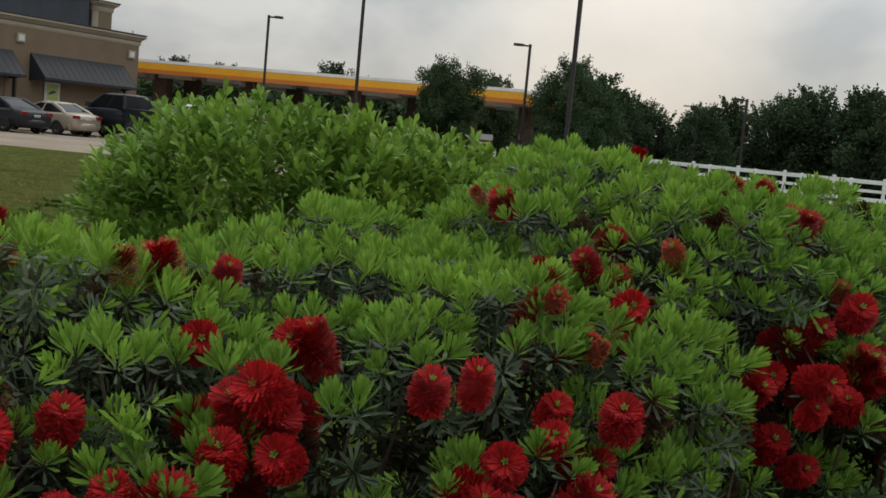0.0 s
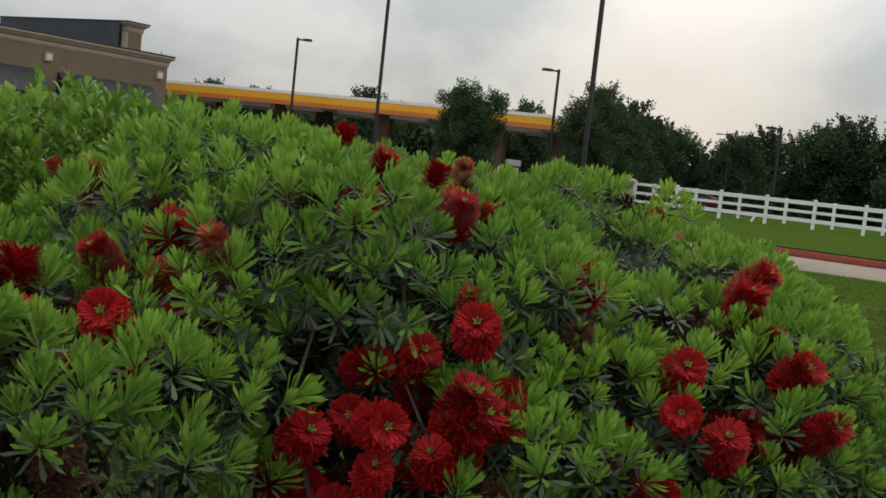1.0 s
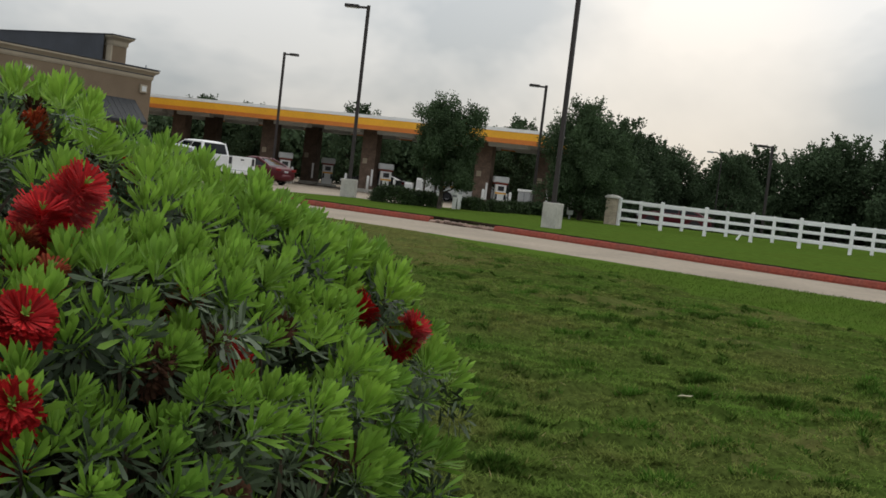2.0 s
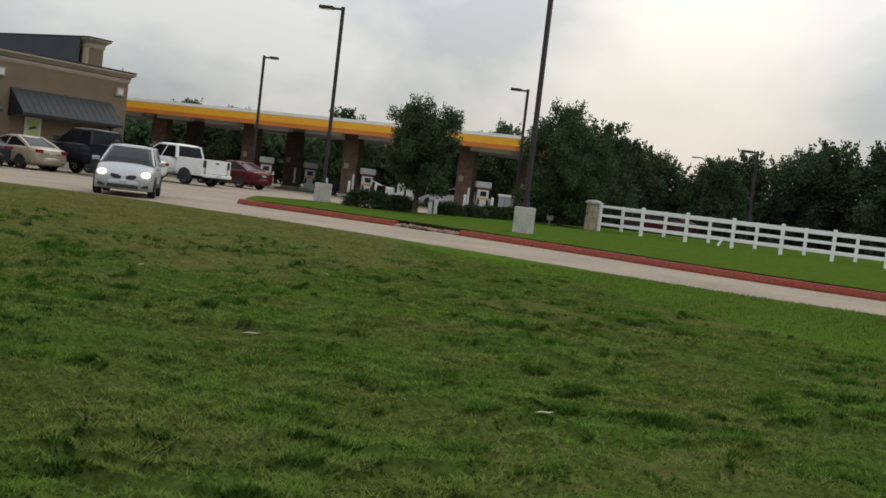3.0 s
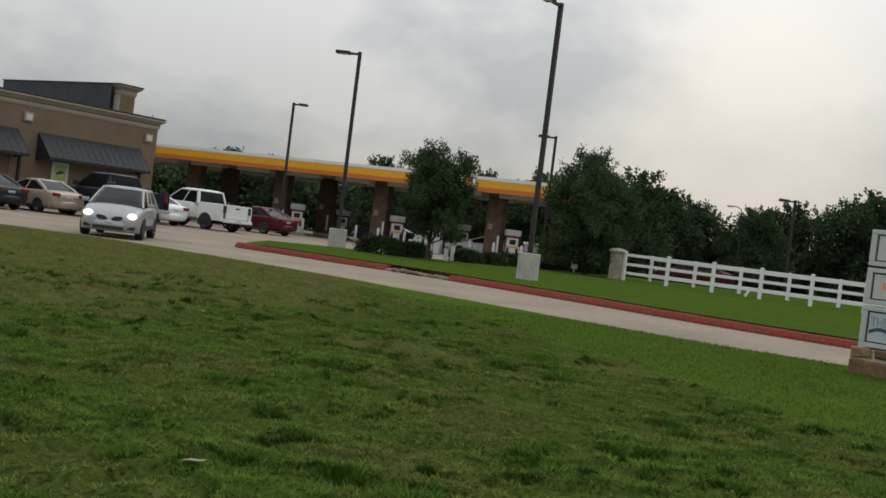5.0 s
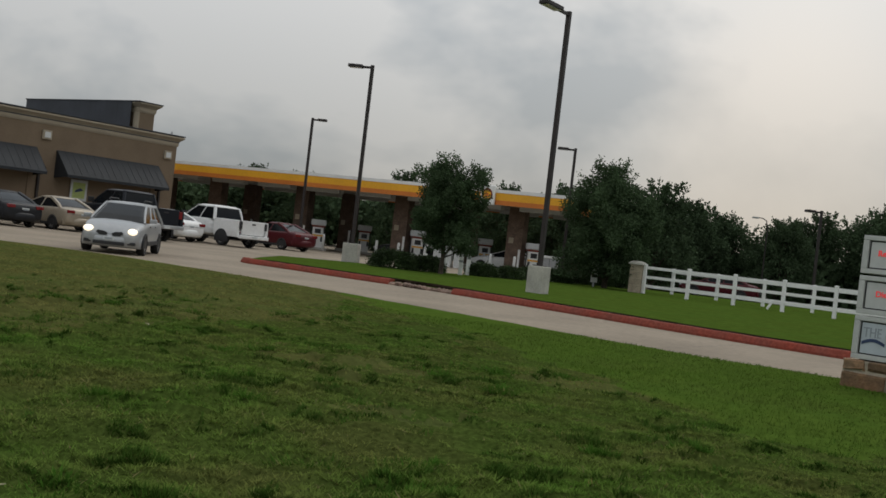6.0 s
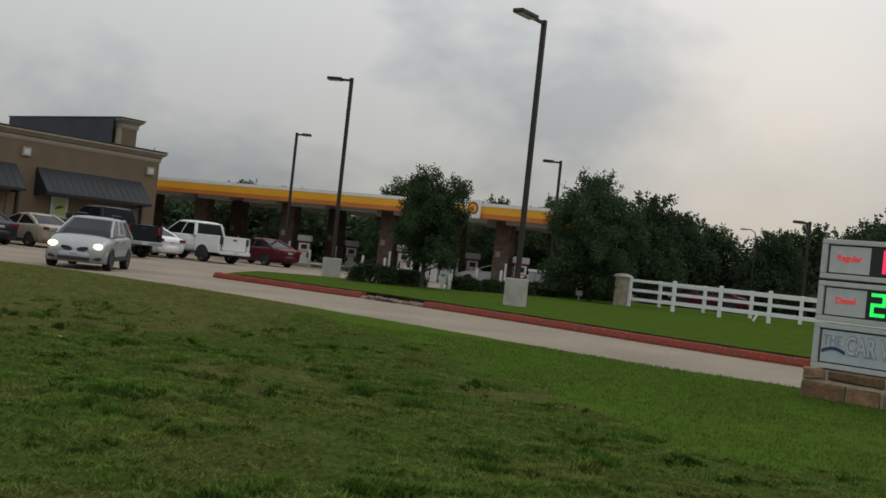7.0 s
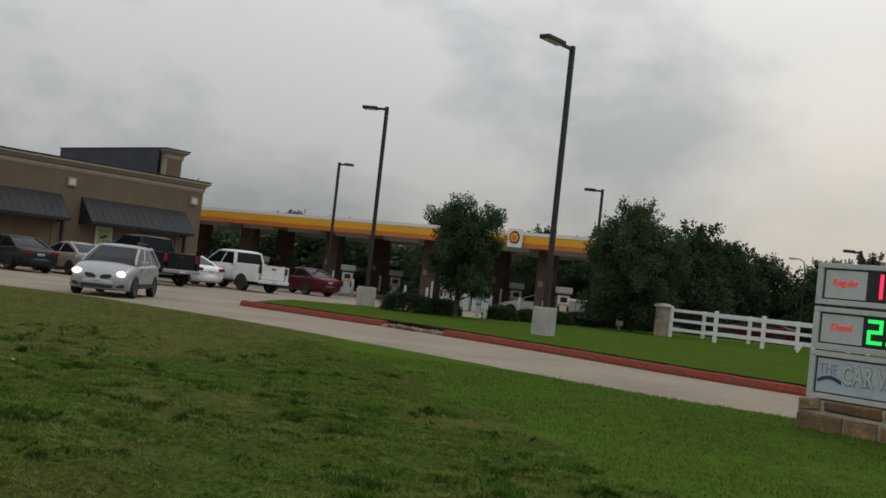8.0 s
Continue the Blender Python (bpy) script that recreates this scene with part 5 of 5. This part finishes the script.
def gather(items, name, parent, kind=""):
    """Joins many placed shoots into one mesh."""
    Vs, Ts, Qs, TM, QM = [], [], [], [], []
    off = 0
    for idx, m in items:
        v, t, q, tm, qm = SHOOTS[idx]
        a = np.array(m)
        Vs.append(v @ a[:3, :3].T + a[:3, 3])
        Ts.append(t + off)
        Qs.append(q + off)
        TM.append(tm)
        QM.append(qm)
        off += len(v)
    o = part(name, mesh_from(name, np.concatenate(Vs), np.concatenate(Ts), np.concatenate(Qs), [M_OLDLEAF, M_NEWLEAF, M_SHADELEAF], np.concatenate(TM), np.concatenate(QM)), None, parent)
    return tagged(o, kind=kind)


def dome_point(r, lump):
    cx, cy, rx, ry, h = lump
    a, s = r.uniform(0, math.tau), r.uniform(-0.05, 1.0)
    c = math.sqrt(max(0, 1 - s * s))
    d = Vector((c * math.cos(a), c * math.sin(a), s))
    e = 0.82
    d2 = Vector((math.copysign(abs(d.x) ** e, d.x), math.copysign(abs(d.y) ** e, d.y), math.copysign(abs(d.z) ** e, d.z)))
    nrm = Vector((d.x / rx, d.y / ry, d.z / (h * 0.6))).normalized()
    return Vector((cx + rx * d2.x, cy + ry * d2.y, 0.42 * h + 0.58 * h * d2.z)), nrm


def inside(p, lump, k=0.93):
    cx, cy, rx, ry, h = lump
    z = (p.z - 0.42 * h) / (0.58 * h)
    return (abs(p.x - cx) / rx) ** 2.3 + (abs(p.y - cy) / ry) ** 2.3 + max(0, z) ** 2.3 < k


def bottlebrush(lumps, n_sprays, n_flowers, seed, label, separate):
    """A bush of sprays: each a handful of bright shoots over dark old leaves, with deep gaps between them."""
    r = random.Random(seed)
    o = thing("bottlebrush_bush", label, "bush", "flowering bushes", at=(0, 0, 0))
    area = [l[2] * l[3] + (l[2] + l[3]) * l[4] * 0.5 for l in lumps]

    def spot():
        while True:
            l = r.choices(lumps, area)[0]
            p, nrm = dome_point(r, l)
            if p.z > 0.05 and not any(inside(p, q) for q in lumps if q is not l):
                return p, nrm

    def swell(p):
        return noise.noise(p * 2.3) * 0.13 + noise.noise(p * 5.5) * 0.05

    def toss(d, k, up=0.0):
        return (d + Vector((r.uniform(-k, k), r.uniform(-k, k), r.uniform(-k, k) + up))).normalized()
    centres, placed, tries = [], [], 0
    while len(centres) < n_sprays and tries < 40 * n_sprays:
        tries += 1
        p, nrm = spot()
        gap = (0.150 if p.z > 1.05 else 0.180 if p.z > 0.85 else 0.23) * (0.85 + 0.5 * abs(noise.noise(p * 1.9))) * (0.74 if nrm.x > 0.35 else 1.0)
        if any((p - q).length_squared < gap * gap for q in centres):
            continue
        centres.append(p)
        lift = swell(p) + r.uniform(-0.05, 0.03)
        main = (nrm * 0.55 + Vector((r.uniform(-.3, .3), r.uniform(-.3, .3), r.uniform(0.5, 1.0)))).normalized()
        side = main.orthogonal().normalized()
        size = r.choice((3, 4, 5, 6, 7, 8) if p.z > 0.95 or nrm.x > 0.35 else (1, 2, 3, 4, 5))
        wide = 0.028 + 0.009 * size
        for k in range(size):
            rad = wide * math.sqrt((k + 0.2) / size)
            t = Matrix.Rotation(k * 2.4 + r.uniform(-.3, .3), 3, main) @ side
            d = toss(main + t * (rad * 6.5), 0.16, 0.1)
            q = p + nrm * lift + t * rad - main * (rad * rad * 3.0)
            placed.append((r.choice((0, 1, 2, 3)), aim(q, d, r.uniform(0, 6.3), r.uniform(0.66, 1.1))))
        for k in range(2 + size // 2):
            t = Matrix.Rotation(r.uniform(0, 6.3), 3, main) @ side
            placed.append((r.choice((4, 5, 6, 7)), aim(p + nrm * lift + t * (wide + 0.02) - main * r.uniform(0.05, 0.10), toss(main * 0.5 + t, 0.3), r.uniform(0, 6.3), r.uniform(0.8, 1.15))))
    inner = []
    for k in range(int(len(centres) * 1.3)):
        p, nrm = spot()
        low = swell(p) - r.uniform(0.12, 0.24)
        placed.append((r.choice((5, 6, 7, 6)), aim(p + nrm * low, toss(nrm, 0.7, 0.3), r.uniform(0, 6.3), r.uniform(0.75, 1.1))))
    # deep filling whose near-black colour holds the bush's inner shade
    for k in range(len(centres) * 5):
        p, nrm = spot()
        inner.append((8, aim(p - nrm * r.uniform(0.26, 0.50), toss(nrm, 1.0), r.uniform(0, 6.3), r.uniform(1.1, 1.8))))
    # those that face the walk's first steps stay single
    placed.sort(key=lambda q: (q[1].translation - Vector((-2.4, -1.6, 1.3))).length)
    for idx, m in placed[:separate]:
        part("shoot", SHOOT_ME[idx], None, o, m=m)
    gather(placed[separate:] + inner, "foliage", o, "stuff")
    # woody stems
    for l in lumps:
        for k in range(7):
            a = k * 0.9 + r.uniform(-.3, .3)
            tx, ty = l[0] + math.cos(a) * l[2] * 0.75, l[1] + math.sin(a) * l[3] * 0.75
            part("stem", tube([(l[0], l[1], -0.05), ((l[0] * 1.2 + tx * 0.8) / 2, (l[1] * 1.2 + ty * 0.8) / 2, l[4] * 0.4), (tx, ty, l[4] * r.uniform(0.55, 0.8))], [0.03, 0.02, 0.006], 6), M_TWIG, o)
    twigs = bmesh.new()
    for p in centres:
        q = p + Vector((r.uniform(-.15, .15), r.uniform(-.15, .15), -0.38))
        tube([q, (p + q) / 2 + Vector((r.uniform(-.05, .05), r.uniform(-.05, .05), 0.02)), p + Vector((0, 0, swell(p) - 0.03))], [0.007, 0.005, 0.003], 4, twigs, cap=False)
    tagged(part("brushwood", twigs, M_TWIG, o), kind="stuff")
    # clusters of flowers, most of them low on the outer face, in the gaps between sprays
    made = 0
    while made < n_flowers:
        p, nrm = spot()
        keep = 1.0 if p.z < 1.0 else 0.42 if p.z < 1.2 else 0.22
        if r.random() > keep * (1.0 if nrm.y < 0.3 else 0.35) * (0.22 if nrm.x > 0.40 else 1.0) * (0.4 if p.x < -3.9 else 1.0) or noise.noise(p * 2.6 + Vector((4, 4, 4))) < -0.05:
            continue
        for _ in range(r.choice((1, 2, 3, 3)) if p.z < 1.0 else r.choice((1, 1, 2, 3))):
            q = p + Vector((r.uniform(-.11, .11), r.uniform(-.11, .11), r.uniform(-.08, .08))) + nrm * (swell(p) - (0.10 if nrm.x > 0.40 else 0.025))
            old = r.random() < (0.08 if p.z < 1.0 else 0.45)
            part("flower", r.choice(FADED if old else FLOWER), None, o, "faded rusty flower" if old else "", m=aim(q, toss(nrm * 1.2, 0.6, 0.25), r.uniform(0, 6.3), r.uniform(0.72, 1.0)))
            made += 1
    # dry brown flower heads left among the leaves
    for _ in range(190):
        p, nrm = spot()
        part("dry_flower", r.choice(SPENT), None, o, "dry brown flower head", m=aim(p + nrm * (swell(p) - 0.07), toss(nrm, 0.7, 0.3), r.uniform(0, 6.3), r.uniform(0.9, 1.4)))
    return o


MAIN = [(-4.5, 0.1, 1.15, 0.95, 1.12), (-3.5, 0.65, 1.15, 1.1, 1.16), (-2.52, 1.45, 0.98, 1.15, 1.42), (-1.97, 1.68, 1.06, 1.12, 1.35)]
bottlebrush(MAIN, 900, 290, 7, "dense bottlebrush bush with bright green shoots and crimson flowers", 290)

# lighter, small-leaved shrub behind
def leafy_shrub(lumps, n, seed, label):
    r = random.Random(seed)
    nr = np.random.RandomState(seed)
    o = thing("leafy_shrub", label, "bush", "flowering bushes", at=(0, 0, 0))
    for l in lumps:
        for k in range(6):
            a = k * 1.05
            part("stem", tube([(l[0], l[1], -0.05), (l[0] + math.cos(a) * l[2] * .4, l[1] + math.sin(a) * l[3] * .4, l[4] * .45), (l[0] + math.cos(a) * l[2] * .7, l[1] + math.sin(a) * l[3] * .7, l[4] * .75)], [0.03, 0.02, 0.007], 6), M_TWIG, o)
    P, A = [], []
    for _ in range(n):
        p, nrm = dome_point(r, r.choice(lumps))
        depth = noise.noise(p * 2.0) * 0.18 + r.uniform(-0.25, 0.02)
        base = p + nrm * depth
        d = (nrm * 0.6 + Vector((r.uniform(-.4, .4), r.uniform(-.4, .4), r.uniform(0.4, 1.0)))).normalized()
        for k in range(13):
            a = k * 2.4
            s = d.orthogonal().normalized()
            s = Matrix.Rotation(a, 3, d) @ s
            P.append(base + d * (k * 0.014 - 0.06))
            A.append(s * (0.9 - 0.04 * k) + d * (0.45 + 0.05 * k))
    P, A = np.array([tuple(p) for p in P]), np.array([tuple(p) for p in A])
    v, t, q = leaf_arrays(P, A, nr.uniform(0.07, 0.11, len(P)), nr.uniform(0.028, 0.042, len(P)), seed=seed)
    tagged(part("foliage", mesh_from("foliage", v, t, q, [M_PRIVET]), None, o), kind="stuff")
    return o


leafy_shrub([(-4.4, 4.3, 1.05, 0.9, 1.54), (-3.5, 4.6, 0.85, 0.8, 1.43)], 1900, 31, "rounded yellow-green shrub with small crowded leaves")

# ---- grass ----
def grass(name, n, xr, yr, hgt, wid, material, seed, label, clump=0.0, per=45, zone="rough", bare=0.5, lay=(0.4, 1.7)):
    nr = np.random.RandomState(seed)
    x = nr.uniform(*xr, n)
    y = yr[0] + (yr[1] - yr[0]) * nr.uniform(0, 1, n) ** 1.5
    out = nr.uniform(0, math.tau, n)
    if clump:
        cx, cy = x[: n // per], y[: n // per]
        if zone == "steep":
            on = np.array([tussock(a, b)[1] for a, b in zip(cx, cy)]) > 0.30
            cx, cy = cx[on], cy[on]
        size = nr.uniform(0.5, 1.5, len(cx)) * clump
        k = nr.randint(0, len(cx), n)
        rad = size[k] * np.sqrt(nr.uniform(0, 1, n))
        x, y = cx[k] + rad * np.cos(out) * 1.5, cy[k] + rad * np.sin(out)
    edge = np.interp(x, near_x, near_y) - y
    ok = edge > 0.02
    for l in MAIN:
        ok &= ((x - l[0]) / l[2]) ** 2 + ((y - l[1]) / l[3]) ** 2 > 0.7
    x, y, out, edge = x[ok], y[ok], out[ok], edge[ok]
    lw = np.array([lush_width(a, b) for a, b in zip(x, y)])
    lw = lw + nr.normal(size=len(x)) * 0.45
    thick = np.array([noise.noise(Vector((a * 0.7, b * 0.7, 2))) + 0.6 * noise.noise(Vector((a * 2.7, b * 2.7, 4))) for a, b in zip(x, y)])
    if zone == "lush":
        sel = edge <= lw
        thick += 0.4
    else:
        sel = edge > lw
        # the steep sides of the mats carry dense blades only, dark with shade in their colour
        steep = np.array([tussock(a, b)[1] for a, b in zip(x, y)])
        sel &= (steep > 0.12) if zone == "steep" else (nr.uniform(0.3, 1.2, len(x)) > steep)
        if zone in ("rough", "dry"):
            dry = np.array([dryness(a, b) for a, b in zip(x, y)]) + nr.normal(size=len(x)) * 0.22
            sel &= (dry > 0.34) if zone == "dry" else (dry <= 0.34)
    sel &= nr.uniform(-0.75, bare, len(x)) < thick
    x, y, thick, out = x[sel], y[sel], thick[sel], out[sel]
    z = np.array([lawn_z(a, b) for a, b in zip(x, y)]) - 0.004
    m = len(x)
    a = out + nr.normal(size=m) * 0.6
    h = hgt * nr.uniform(0.5, 1.25, m) * (1 + 0.7 * np.clip(thick, -0.5, 1))
    ln = nr.uniform(*lay, m) * h
    base = np.stack([x, y, z], 1)
    d = np.stack([np.cos(a), np.sin(a), np.zeros(m)], 1)
    s = np.stack([-np.sin(a), np.cos(a), np.zeros(m)], 1) * (wid * nr.uniform(0.7, 1.3, m))[:, None]
    up = np.array([0, 0, 1.0])
    v = np.empty((m, 3, 3))
    tip = base + d * ln[:, None] + up * h[:, None]
    v[:, 0], v[:, 1], v[:, 2] = base - s, base + s, tip
    i = (np.arange(m) * 3)[:, None]
    o = part(name, mesh_from(name, v.reshape(-1, 3), i + [0, 1, 2], np.zeros((0, 4), int), [material]), None)
    return tagged(o, label, "grass", kind="stuff")


grass("grass_clumps", 520000, (-9, 9), (2.6, 22), 0.026, 0.0050, M_BLADE, 3, "clumpy mown grass of the lawn", clump=0.08, per=40, bare=-0.05, lay=(0.8, 2.4))
grass("grass", 560000, (-9, 9), (2.6, 21), 0.020, 0.0050, M_BLADE, 4, "short grass blades between the clumps", bare=-0.1, lay=(0.7, 2.2))
grass("yellowed_grass", 360000, (-13, 9), (2.6, 30), 0.024, 0.0060, M_DRYBLADE, 9, "yellowed mown grass in the drier patches of the lawn", zone="dry", bare=-0.1, lay=(0.8, 2.4))
grass("matted_grass", 230000, (-9, 9), (2.6, 19), 0.034, 0.0058, M_SHADEBLADE, 12, "dense grass on the sides of the matted lumps, coloured dark for their shade", clump=0.075, per=7, zone="steep", bare=-0.2, lay=(0.3, 1.2))
grass("grass_tufts", 52000, (-8, 8), (2.8, 18), 0.050, 0.0052, M_TUFT, 5, "deeper green tufts standing out of the lawn", clump=0.12, per=190, zone="any")
grass("lush_grass", 200000, (-3, 11), (4.0, 21.5), 0.030, 0.0056, M_LUSHBLADE, 6, "smooth watered grass along the driveway", zone="lush", bare=-0.1)
grass("dry_grass", 26000, (-8, 9), (2.8, 18), 0.022, 0.0042, M_STRAW, 8, "dry straw lying among the green blades", zone="any", lay=(1.5, 4.0))

# pale dry leaves and scraps lying on the lawn
for x, y, a, l in ((-1.55, 8.1, 20, 0.13), (-3.67, 11.8, 70, 0.09), (-1.9, 13.6, 130, 0.10), (0.59, 6.4, 10, 0.10)):
    o = thing("fallen_leaf", "pale dry leaf lying on the grass", "leaf", "fallen leaves", at=(x, y, lawn_z(x, y) + 0.012), rz=a)
    pts = [(-l * 0.6, 0), (-l * 0.2, l * 0.17), (l * 0.3, l * 0.15), (l * 0.6, 0.02), (l * 0.3, -l * 0.12), (-l * 0.2, -l * 0.15)]
    part("blade", loft([[(px_, py_, 0.0 + abs(py_) * 0.5) for px_, py_ in pts], [(px_, py_, 0.004 + abs(py_) * 0.5) for px_, py_ in pts]]), M_DRYLEAF, o)
